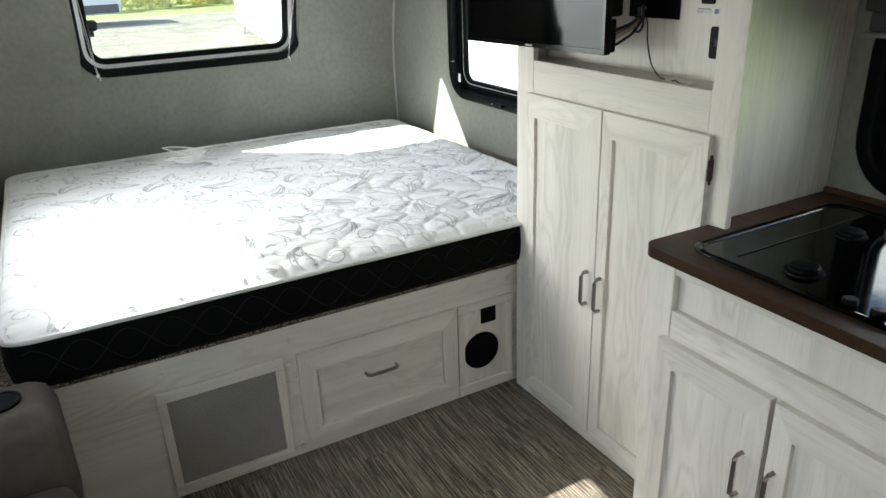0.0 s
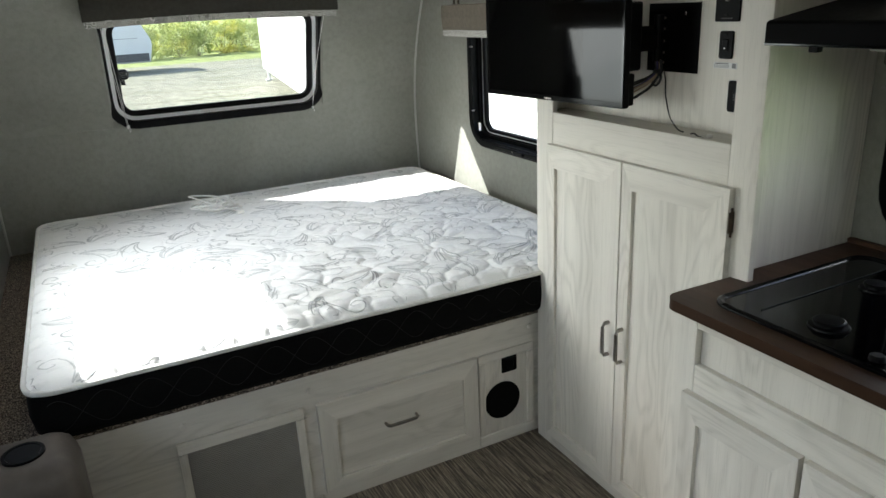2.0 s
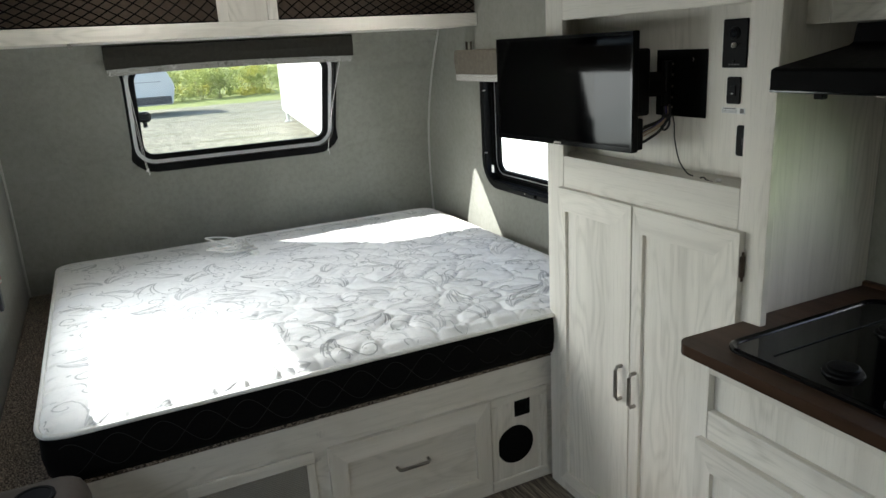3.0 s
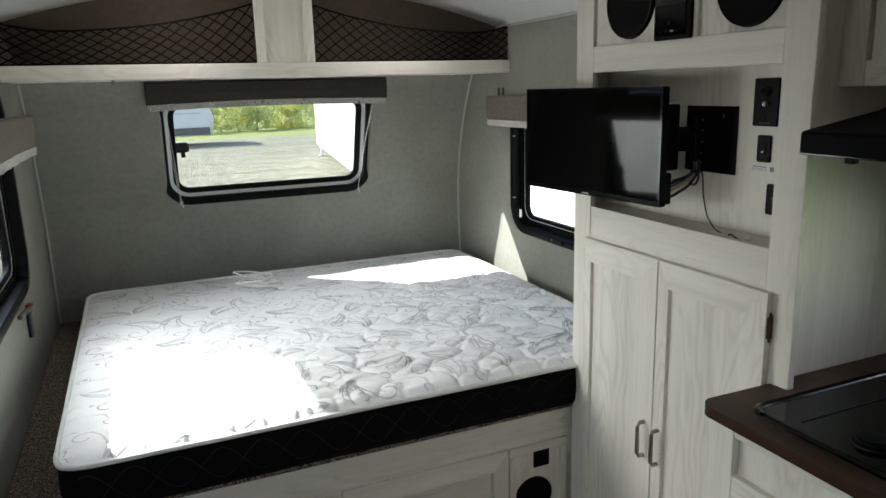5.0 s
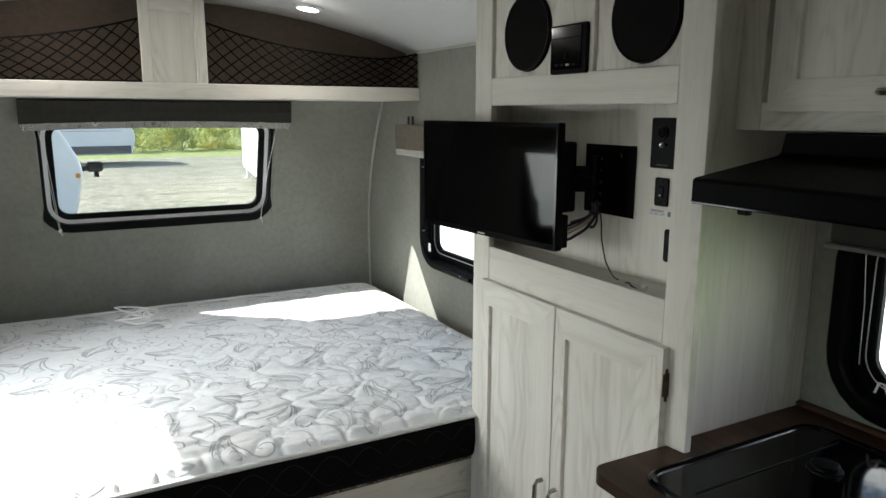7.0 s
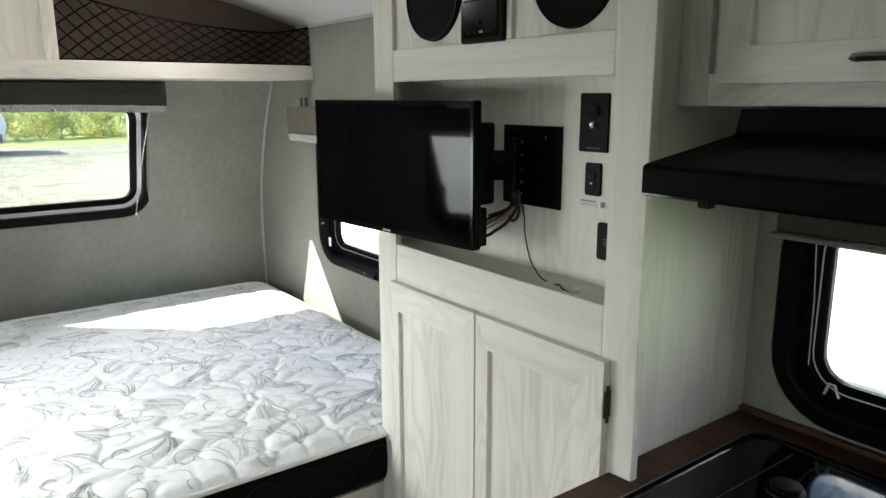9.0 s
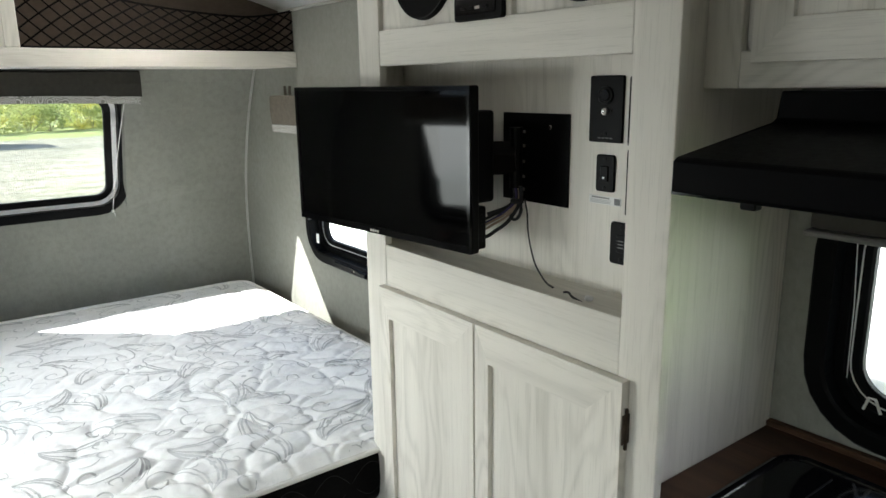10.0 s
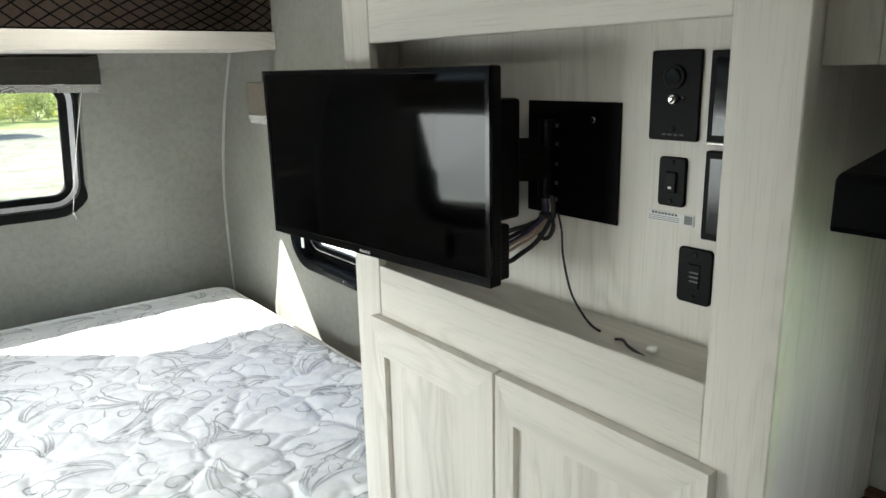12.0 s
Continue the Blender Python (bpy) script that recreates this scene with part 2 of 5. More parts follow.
def floor_vinyl():
    """Wood-look vinyl with long dark and pale streaks."""
    m, nt, b = material("streaked_grey_brown_vinyl", 0.45)
    oi = nt.nodes.new("ShaderNodeObjectInfo")
    def shifted(scale):
        a = nt.nodes.new("ShaderNodeVectorMath")
        a.operation = "ADD"
        nt.links.new(coords(nt, scale), a.inputs[0])
        nt.links.new(calc(nt, "MULTIPLY", oi.outputs["Random"], 40.0), a.inputs[1])
        return a.outputs[0]
    fine = noise_tex(nt, shifted((34, 1.0, 1)), 6.0, 5, 0.75)
    mid = noise_tex(nt, shifted((11, 0.7, 1)), 5.0, 3, 0.6)
    c = ramp(nt, fine, [(0.40, (0.026, 0.019, 0.014)), (0.47, (0.095, 0.074, 0.054)), (0.54, (0.25, 0.21, 0.16)), (0.64, (0.44, 0.385, 0.305))])
    c = mix(nt, c, (0.09, 0.072, 0.055), calc(nt, "MULTIPLY", mid, 0.20))
    c = mix(nt, c, (0.30, 0.26, 0.21), calc(nt, "MULTIPLY", oi.outputs["Random"], 0.14))
    base(nt, b, c)
    bump(nt, b, fine, 0.12, 0.002)
    return m


VINYL = floor_vinyl()
SEAM = plain("dark_seam", (0.05, 0.04, 0.032), 0.7)


def glass(name, tint=(0.95, 0.97, 0.96)):
    m = bpy.data.materials.new(name)
    m.use_nodes = True
    nt = m.node_tree
    nt.nodes.remove(nt.nodes["Principled BSDF"])
    tr, gl, mx, fr = (nt.nodes.new(k) for k in ("ShaderNodeBsdfTransparent", "ShaderNodeBsdfGlossy", "ShaderNodeMixShader", "ShaderNodeFresnel"))
    tr.inputs["Color"].default_value = (*tint, 1)
    gl.inputs["Roughness"].default_value = 0.02
    fr.inputs["IOR"].default_value = 1.45
    nt.links.new(fr.outputs[0], mx.inputs[0])
    nt.links.new(tr.outputs[0], mx.inputs[1])
    nt.links.new(gl.outputs[0], mx.inputs[2])
    nt.links.new(mx.outputs[0], nt.nodes["Material Output"].inputs["Surface"])
    return m


GLASS = glass("tinted_window_glass", (0.68, 0.70, 0.665))
CLEAR = glass("clear_window_glass", (0.93, 0.95, 0.94))


def lamp_face(strength):
    m = bpy.data.materials.new("lit_lamp_lens")
    m.use_nodes = True
    nt = m.node_tree
    b = nt.nodes["Principled BSDF"]
    b.inputs["Base Color"].default_value = (0.9, 0.9, 0.88, 1)
    b.inputs["Emission Color"].default_value = (1.0, 0.96, 0.90, 1)
    b.inputs["Emission Strength"].default_value = strength
    return m


LENS = lamp_face(42.0)

# ---------------------------------------------------------------- shell
def wall_sheet(u0, u1, v0, v1, holes, place, thick, rows=()):
    """A wall with rounded window openings cut through: place(u, v, w) gives points, w into the wall."""
    bm = bmesh.new()
    us = sorted({u0, u1, *[h[0] - 0.02 for h in holes], *[h[1] + 0.02 for h in holes]})
    def ring(h, w):
        a0, a1, b0, b1, r = h
        return [bm.verts.new(place((a0 + a1) / 2 + p, (b0 + b1) / 2 + q, w)) for p, q in rounded(a1 - a0, b1 - b0, r)]
    for w in (0, thick):
        grid = {}
        def vert(u, v, w=w):
            k = (round(u, 5), round(v, 5))
            if k not in grid:
                h = next((h for h in holes if min(abs(u - h[0] + 0.02), abs(u - h[1] - 0.02)) < 1e-4 and h[2] - 0.02 < v < h[3] + 0.02), None)
                if h:      # beside an opening the wall runs straight from sill to head
                    lo, hi = h[2] - 0.02, h[3] + 0.02
                    grid[k] = bm.verts.new(Vector(place(u, lo, w)).lerp(Vector(place(u, hi, w)), (v - lo) / (hi - lo)))
                else:
                    grid[k] = bm.verts.new(place(u, v, w))
            return grid[k]
        for a, b in zip(us, us[1:]):
            def column(lo, hi):
                vs = [lo] + [v for v in rows if lo + 0.01 < v < hi - 0.01] + [hi]
                for p, q in zip(vs, vs[1:]):
                    bm.faces.new((vert(a, p), vert(b, p), vert(b, q), vert(a, q)))
            h = next((h for h in holes if h[0] - 0.021 < a and b < h[1] + 0.021 and b - a > 0.05), None)
            if not h:
                column(v0, v1)
                continue
            lo, hi = h[2] - 0.02, h[3] + 0.02
            column(v0, lo)
            column(hi, v1)
            r = ring(h, w)
            n = len(r) // 4
            cs = [vert(b, hi), vert(a, hi), vert(a, lo), vert(b, lo)]
            for q in range(4):
                for k in range(q * n, q * n + n - 1):
                    bm.faces.new((cs[q], r[k], r[k + 1]))
                bm.faces.new((cs[q], r[q * n + n - 1], r[(q * n + n) % len(r)], cs[(q + 1) % 4]))
    for h in holes:
        a, b = ring(h, 0), ring(h, thick)
        for k in range(len(a)):
            bm.faces.new((a[k], a[(k + 1) % len(a)], b[(k + 1) % len(b)], b[k]))
    bmesh.ops.remove_doubles(bm, verts=bm.verts, dist=0.0004)
    return bm


# openings: along the wall, then up, then corner radius
FRONT_HOLE = (0.245, 1.282, 1.085, 1.60, 0.10)
RIGHT_HOLE = (2.02, 3.085, 0.91, 1.50, 0.10)
KITCHEN_HOLE = (-0.12, 0.952, 0.965, 1.40, 0.11)
LEFT_HOLE = (2.00, 3.03, 0.93, 1.62, 0.10)
SOFA_HOLE = (-0.35, 1.30, 0.95, 1.55, 0.10)
SLIDE = (-0.75, 1.83, -0.95, 1.86)          # near end, far end, outer face, roof of the slide-out


FRONT_ROWS = (0.63, 0.72, 0.82, 0.91, 0.98, FRONT_HOLE[2] - 0.02, 1.15, 1.24, 1.33, 1.42, 1.51, FRONT_HOLE[3] + 0.02, 1.655, 1.69)


def structure(ob, label, category):
    return tagged(ob, label, category, kind="structure")


def place_front(u, v, w):
    return (u, front_y(v) + w, v)


def place_right(u, v, w):
    return (RIGHT + w, u, v)


def place_left(u, v, w):
    return (LEFT - w, u, v)


def place_slide(u, v, w):
    return (SLIDE[2] - w, u, v)


structure(part("wall_front", wall_sheet(LEFT, RIGHT, 0.0, 2.2, [FRONT_HOLE], place_front, 0.06, FRONT_ROWS), WALL), "mottled taupe wall panel leaning in over the bed", "wall")
DOORWAY = (-2.50, -1.80, 0.06, 1.92, 0.05)
structure(part("wall_right", wall_sheet(REAR, 3.95, 0.0, 2.2, [DOORWAY, KITCHEN_HOLE, RIGHT_HOLE], place_right, 0.06), WALL), "mottled taupe side wall panel with two windows", "wall")
structure(part("wall_left", wall_sheet(SLIDE[1], 3.95, 0.0, 2.2, [LEFT_HOLE], place_left, 0.06), WALL), "mottled taupe side wall panel beside the bed", "wall")
structure(part("wall_left_rear", box((LEFT - 0.06, REAR, 0), (LEFT, SLIDE[0], 2.2)), WALL), "plain taupe side wall panel", "wall")
structure(part("wall_left_header", box((LEFT - 0.06, SLIDE[0], SLIDE[3]), (LEFT, SLIDE[1], 2.2)), WALL), "taupe panel above the slide-out opening", "wall")
structure(part("wall_rear", box((LEFT, REAR - 0.06, 0), (RIGHT, REAR, 2.2)), WALL), "plain taupe partition closing the trailer", "wall")
structure(part("wall_slide", wall_sheet(SLIDE[0], SLIDE[1], 0.0, SLIDE[3], [SOFA_HOLE], place_slide, 0.05), WALL), "mottled taupe outer wall of the slide-out", "wall")
structure(part("wall_slide_near", box((SLIDE[2], SLIDE[0] - 0.05, 0), (LEFT - 0.06, SLIDE[0], SLIDE[3])), WALL), "taupe end wall of the slide-out", "wall")
structure(part("wall_slide_far", box((SLIDE[2], SLIDE[1], 0), (LEFT - 0.06, SLIDE[1] + 0.05, SLIDE[3])), WALL), "taupe end wall of the slide-out", "wall")
structure(part("ceiling_slide", box((SLIDE[2] - 0.05, SLIDE[0] - 0.05, SLIDE[3]), (LEFT - 0.06, SLIDE[1] + 0.05, SLIDE[3] + 0.05)), CEIL), "white ceiling board of the slide-out", "ceiling")
structure(part("floor_slide", box((SLIDE[2] - 0.05, SLIDE[0] - 0.05, -0.06), (LEFT - 0.06, SLIDE[1] + 0.05, 0)), VINYL), "vinyl floor of the slide-out", "floor")

bm = bmesh.new()
cols = [LEFT - 0.06 + (RIGHT - LEFT + 0.12) * k / 28 for k in range(29)]
rows = [[[bm.verts.new((x, y, ceil_z(x) + up)) for x in cols] for y in (REAR - 0.06, 3.95)] for up in (0.0, 0.05)]
for (a, b) in rows:
    for k in range(28):
        bm.faces.new((a[k], a[k + 1], b[k + 1], b[k]))
for y in (0, 1):
    for k in range(28):
        bm.faces.new((rows[0][y][k], rows[0][y][k + 1], rows[1][y][k + 1], rows[1][y][k]))
for s in (0, 28):
    bm.faces.new((rows[0][0][s], rows[0][1][s], rows[1][1][s], rows[1][0][s]))
ceiling = tagged(part("ceiling", bm, CEIL, smooth=True), "smooth white ceiling board arched across the trailer", "ceiling", kind="structure")
floor = tagged(part("floor", box((LEFT - 0.06, REAR - 0.06, -0.06), (RIGHT + 0.06, 3.95, -0.006)), SEAM), "streaked grey-brown wood-look vinyl plank floor", "floor", kind="structure")

# beads that cover the corner joints
bm = bmesh.new()
add_tube(bm, [(RIGHT - 0.006, front_y(z) - 0.008, z) for z in (0.5, 0.63, 0.75, 0.85, 0.95, 1.05, 1.15, 1.25, 1.35, 1.45, 1.55, 1.62, 1.67)], 0.006, 6)
structure(part("trim_front_right", bm, plain("grey_corner_bead", (0.42, 0.41, 0.38), 0.5)), "thin grey bead covering the corner joint", "trim")
bm = bmesh.new()
add_tube(bm, [(LEFT + 0.006, front_y(z) - 0.008, z) for z in (0.5, 0.63, 0.75, 0.85, 0.95, 1.05, 1.15, 1.25, 1.35, 1.45, 1.55, 1.62, 1.67)], 0.006, 6)
structure(part("trim_front_left", bm, bpy.data.materials["grey_corner_bead"]), "thin grey bead covering the corner joint", "trim")
for name, x in (("trim_ceiling_right", RIGHT - 0.006), ("trim_ceiling_left", LEFT + 0.006)):
    bm = bmesh.new()
    add_box(bm, (x - 0.005, 1.9, ceil_z(x) - 0.010), (x + 0.005, 3.3, ceil_z(x) + 0.004), 0.003)
    structure(part(name, bm, bpy.data.materials["grey_corner_bead"]), "narrow white bead along the ceiling edge", "trim")


# the sky's reflection on the stop bead is put into this near-white colour
BEAD = plain("sky_bright_aluminium", (0.86, 0.87, 0.88), 0.35, 0.0, vary=0.04)


def window(name, hole, place, label, gasket=False):
    """A trailer window: inner trim ring, deep reveal, sash ring and pane."""
    a0, a1, b0, b1, r = hole
    w, h = a1 - a0, b1 - b0
    cu, cv = (a0 + a1) / 2, (b0 + b1) / 2
    def loop(grow, depth):
        return [place(cu + p, cv + q, depth) for p, q in rounded(w + 2 * grow, h + 2 * grow, max(0.02, r + grow))]
    win = thing(name, place(cu, b0, 0), label, "window", kind="structure")
    bm = add_ring(bmesh.new(), [loop(0.036, 0.001), loop(0.036, -0.007), loop(0.031, -0.011), loop(0.004, -0.011), loop(-0.003, -0.007), loop(-0.003, 0.075), loop(0.0005, 0.075), loop(0.0005, 0.001)])
    part("window_frame", bm, RUBBER, win)
    bm = add_ring(bmesh.new(), [loop(-0.003, 0.030), loop(-0.022, 0.030), loop(-0.022, 0.036), loop(-0.003, 0.036)])
    part("stop_bead", bm, BEAD if not gasket else RUBBER, win, "aluminium stop bead coloured as bright as its sky reflection" if not gasket else "")
    bm = add_ring(bmesh.new(), [loop(-0.003, 0.040), loop(-0.012, 0.037), loop(-0.046, 0.040), loop(-0.050, 0.046), loop(-0.050, 0.060), loop(-0.003, 0.060)])
    part("sash", bm, RUBBER, win)
    if gasket:
        bm = add_ring(bmesh.new(), [loop(-0.030, 0.038), loop(-0.033, 0.037), loop(-0.033, 0.041), loop(-0.030, 0.041)])
        part("gasket", bm, CORD, win, "thin white gasket line")
    bm = bmesh.new()
    bm.faces.new([bm.verts.new(p) for p in loop(-0.044, 0.052)])
    pane = part("pane", bm, CLEAR if gasket else GLASS, win)
    pane.visible_shadow = False
    return win


window("window_1", FRONT_HOLE, place_front, "black-framed window with rounded corners over the bed")
window("window_2", RIGHT_HOLE, place_right, "black-framed side window beside the bed", True)
window("window_3", KITCHEN_HOLE, place_right, "black-framed window above the kitchen worktop", True)
window("window_4", LEFT_HOLE, place_left, "black-framed window beside the bed", True)
window("window_5", SOFA_HOLE, place_slide, "black-framed window over the sofa", True)


# ---------------------------------------------------------------- joinery helpers
def panel_door(name, parent, place, w, h, stiles, rails, thick, mats, label=""):
    """A frame-and-panel door: two stiles, two rails and a recessed panel. place(u, v, w) with w out of the face."""
    door = part(name, bmesh.new(), mats[0], parent, label)
    (sl, sr), (rb, rt) = stiles, rails
    def piece(nm, quad, mat, depth0=0.0, depth1=thick):
        bm = bmesh.new()
        lo = [bm.verts.new(place(u, v, depth0)) for u, v in quad]
        up = [bm.verts.new(place(u, v, depth1)) for u, v in quad]
        n = len(quad)
        for k in range(n):
            bm.faces.new((lo[k], lo[(k + 1) % n], up[(k + 1) % n], up[k]))
        bm.faces.new(lo)
        bm.faces.new(up)
        sides = [k for k in range(n) if quad[k][0] == quad[(k + 1) % n][0] or quad[k][1] == quad[(k + 1) % n][1]]
        bmesh.ops.bevel(bm, geom=[bm.edges.get((up[k], up[(k + 1) % n])) for k in sides], offset=0.0007, segments=1, profile=0.5, affect="EDGES")
        return part(nm, bm, mat, door)
    g = 0.0001
    piece("stile", [(0, 0), (sl, rb), (sl, h - rt), (0, h)], mats[0])
    piece("stile", [(w, 0), (w, h), (w - sr, h - rt), (w - sr, rb)], mats[0])
    piece("rail", [(g, 0), (w - g, 0), (w - sr - g, rb), (sl + g, rb)], mats[1])
    piece("rail", [(g, h), (sl + g, h - rt), (w - sr - g, h - rt), (w - g, h)], mats[1])
    bm = bmesh.new()
    q = [(sl - 0.004, rb - 0.004), (w - sr + 0.004, rb - 0.004), (w - sr + 0.004, h - rt + 0.004), (sl - 0.004, h - rt + 0.004)]
    lo = [bm.verts.new(place(u, v, 0.001)) for u, v in q]
    up = [bm.verts.new(place(u, v, thick - 0.011)) for u, v in q]
    for k in range(4):
        bm.faces.new((lo[k], lo[(k + 1) % 4], up[(k + 1) % 4], up[k]))
    bm.faces.new(lo), bm.faces.new(up)
    part("panel", bm, mats[2], door)
    return door


def bar_pull(door, p0, p1, out, label="brushed nickel bar pull", mat=None):
    """A square bar pull between two points, standing off along out."""
    bm = bmesh.new()
    p0, p1, out = Vector(p0), Vector(p1), Vector(out)
    d = (p1 - p0).normalized()
    pts = [p0, p0 + out * 0.70, p0 + out + d * 0.009, p1 + out - d * 0.009, p1 + out * 0.70, p1]
    add_tube(bm, pts, 0.0062, 4)
    return part("handle", bm, mat or STEEL, door, label)


def screw_cap(parent, p, out):
    bm = bmesh.new()
    p, out = Vector(p), Vector(out)
    add_tube(bm, [p, p + out * 0.005], 0.0115, 14)
    add_tube(bm, [p + out * 0.005, p + out * 0.0085], 0.0080, 14)
    return part("screw_cap", bm, WOOD["z"], parent, "pale plastic screw cap")


# ---------------------------------------------------------------- bed base
CARPET_M, nt, b = material("speckled_brown_carpet", 0.95)
v = coords(nt)
base(nt, b, ramp(nt, noise_tex(nt, v, 210.0, 3, 0.8), [(0.40, (0.010, 0.008, 0.007)), (0.5, (0.09, 0.068, 0.052)), (0.60, (0.50, 0.42, 0.34))]))
bump(nt, b, noise_tex(nt, v, 400.0, 2), 0.8, 0.004)

bed_base = thing("bed_base", (0.76, 2.8, 0), "whitewashed wooden bed platform with drawer and vent grille", "bed base")


def face_y(u, v, w):
    return (u, BASE_Y - w, v)


bm = bmesh.new()
add_box(bm, (LEFT + 0.002, BASE_Y, 0.0), (WARD_X + 0.30, BASE_Y + 0.018, 0.488), 0.0015)
part("front_panel", bm, WOOD["x"], bed_base)
bm = box((LEFT + 0.002, BASE_Y + 0.019, 0.47), (RIGHT - 0.002, FRONT - 0.01, 0.488))
part("deck", bm, WOOD["x"], bed_base)
bm = box((LEFT + 0.002, BASE_Y - 0.006, 0.489), (RIGHT - 0.002, FRONT - 0.012, 0.518), 0.006, 2)
part("carpet_cover", bm, CARPET_M, bed_base, "speckled brown carpet over the platform edge")
door = panel_door("drawer_front", bed_base, lambda u, v, w: face_y(0.575 + u, 0.050 + v, w), 0.585, 0.335, (0.058, 0.058), (0.045, 0.068), 0.018, (WOOD["z"], WOOD["x"], WOOD["x"]))
bar_pull(door, (0.802, BASE_Y - 0.012, 0.243), (0.915, BASE_Y - 0.012, 0.243), (0, -0.026, 0))
fx0, fx1, fz0, fz1 = 0.150, 0.531, 0.012, 0.388
# backing board coloured dark to give the shade between the slats
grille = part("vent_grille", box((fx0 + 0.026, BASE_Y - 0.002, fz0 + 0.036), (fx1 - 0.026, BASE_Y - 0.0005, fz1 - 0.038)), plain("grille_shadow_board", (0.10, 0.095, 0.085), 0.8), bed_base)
for z0, z1 in ((fz0, fz0 + 0.036), (fz1 - 0.038, fz1)):
    part("rail", box((fx0, BASE_Y - 0.012, z0), (fx1, BASE_Y - 0.0002, z1), 0.002), WOOD["x"], grille)
for x in (fx0, fx1 - 0.026):
    part("stile", box((x, BASE_Y - 0.0125, fz0 + 0.0365), (x + 0.026, BASE_Y - 0.0002, fz1 - 0.0385), 0.002), WOOD["z"], grille)
bm = bmesh.new()
n = 46
for k in range(n):
    z = fz0 + 0.040 + (fz1 - fz0 - 0.084) * k / (n - 1)
    add_box(bm, (fx0 + 0.026, BASE_Y - 0.006, z - 0.0018), (fx1 - 0.026, BASE_Y - 0.003, z + 0.0018))
tagged(part("slats", bm, plain("taupe_grille_metal", (0.36, 0.34, 0.31), 0.45), grille), "fine taupe louvre slats", kind="stuff")
# access panel with speaker and control plate
access = part("access_panel", box((1.196, BASE_Y - 0.003, 0.052), (1.374, BASE_Y - 0.0002, 0.352)), WOOD["z"], bed_base)
for z0, z1 in ((0.352, 0.384), (0.012, 0.052)):
    part("rail", box((1.166, BASE_Y - 0.010, z0), (1.404, BASE_Y - 0.0002, z1), 0.003), WOOD["x"], access)
for x in (1.166, 1.374):
    part("stile", box((x, BASE_Y - 0.0095, 0.0525), (x + 0.030, BASE_Y - 0.0002, 0.3515), 0.003), WOOD["z"], access)
bm = add_slab(bmesh.new(), [(0.074 * u, 0.074 * v) for u, v in disc(40)], lambda u, v, w: face_y(1.267 + u, 0.180 + v, w + 0.003), 0.006, 0.002)
spk = part("speaker", bm, PLASTIC, bed_base, "round black speaker cover")
bm = add_slab(bmesh.new(), [(1.299 + p, 0.335 + q) for p, q in rounded(0.064, 0.094, 0.004, 2)], lambda u, v, w: face_y(u, v, w), 0.006, 0.0015)
plate = part("control_plate", bm, PLASTIC, bed_base, "black plastic control plate")
part("display", box((1.282, BASE_Y - 0.0075, 0.345), (1.316, BASE_Y - 0.006, 0.372), 0.001), plain("dark_green_display", (0.02, 0.03, 0.028), 0.2), plate)
part("button", box((1.282, BASE_Y - 0.0080, 0.303), (1.316, BASE_Y - 0.006, 0.332), 0.001), SATIN, plate)
for x, z in ((0.562, 0.437), (0.546, 0.345), (0.540, 0.040), (0.562, 0.030), (1.392, 0.445), (0.180, 0.437), (1.396, 0.030)):
    screw_cap(bed_base, (x, BASE_Y - (0.012 if x == 0.540 else 0.0), z), (0, -1, 0))

# ---------------------------------------------------------------- mattress
MX0, MX1, MY0, MY1, MZ = -0.185, 1.785, 1.838, 3.672, 0.664
rng = random.Random(7)


def quilt(x, y):
    """Height of the quilted top over its piping: soft puffs between wandering stitch lines, and a puckered rolled edge."""
    wx = x + 0.05 * noise.noise((x * 4.1, y * 4.1, 0.3)) + 0.02 * noise.noise((x * 11, y * 11, 4.2))
    wy = y + 0.05 * noise.noise((x * 4.1, y * 4.1, 8.3)) + 0.02 * noise.noise((x * 11, y * 11, 1.7))
    d, _ = noise.voronoi((wx * 6.6, wy * 9.8, 0.0))
    crease = min(1.0, max(0.0, (d[1] - d[0]) * 4.2))
    d2, _ = noise.voronoi((wx * 19, wy * 19, 5.0))
    crease2 = min(1.0, max(0.0, (d2[1] - d2[0]) * 3.0))
    e = min(x - MX0, MX1 - x, y - MY0, MY1 - y)
    roll = 1 - (1 - min(1.0, max(0.0, e / 0.060))) ** 2.6
    wave = 0.006 * noise.noise((x * 2.2, y * 2.2, 2.0))
    rumple = math.exp(-((x - 0.98) ** 2 + (y - 2.40) ** 2) / 0.035)
    dip = -0.010 * rumple + 0.009 * rumple * noise.noise((x * 14, y * 14, 6.1))
    worn = 0.22 + 0.78 * min(1.0, max(0.0, 0.45 + 0.75 * (x - 0.75) - 0.7 * (y - 2.6)))
    far = min(1.0, max(0.0, (MY1 - y) / 0.16))
    along = x if y - MY0 < min(x - MX0, MX1 - x) else y
    tuck = abs(((along + 0.03 * noise.noise((along * 5, 0.4, 0.0))) / 0.104) % 1.0 - 0.5) * 2
    tuck = max(0.0, 1 - tuck / 0.28) ** 1.5 * math.exp(-(e / 0.075) ** 2) * min(1.0, e / 0.012)
    return roll * (0.015 * (0.3 + 0.7 * min(1.0, (MY1 - y) / 0.6)) + wave + dip) - 0.009 * tuck * far + worn * far * min(1.0, e / 0.035) * (0.0125 * math.sqrt(crease) + 0.0022 * crease2)


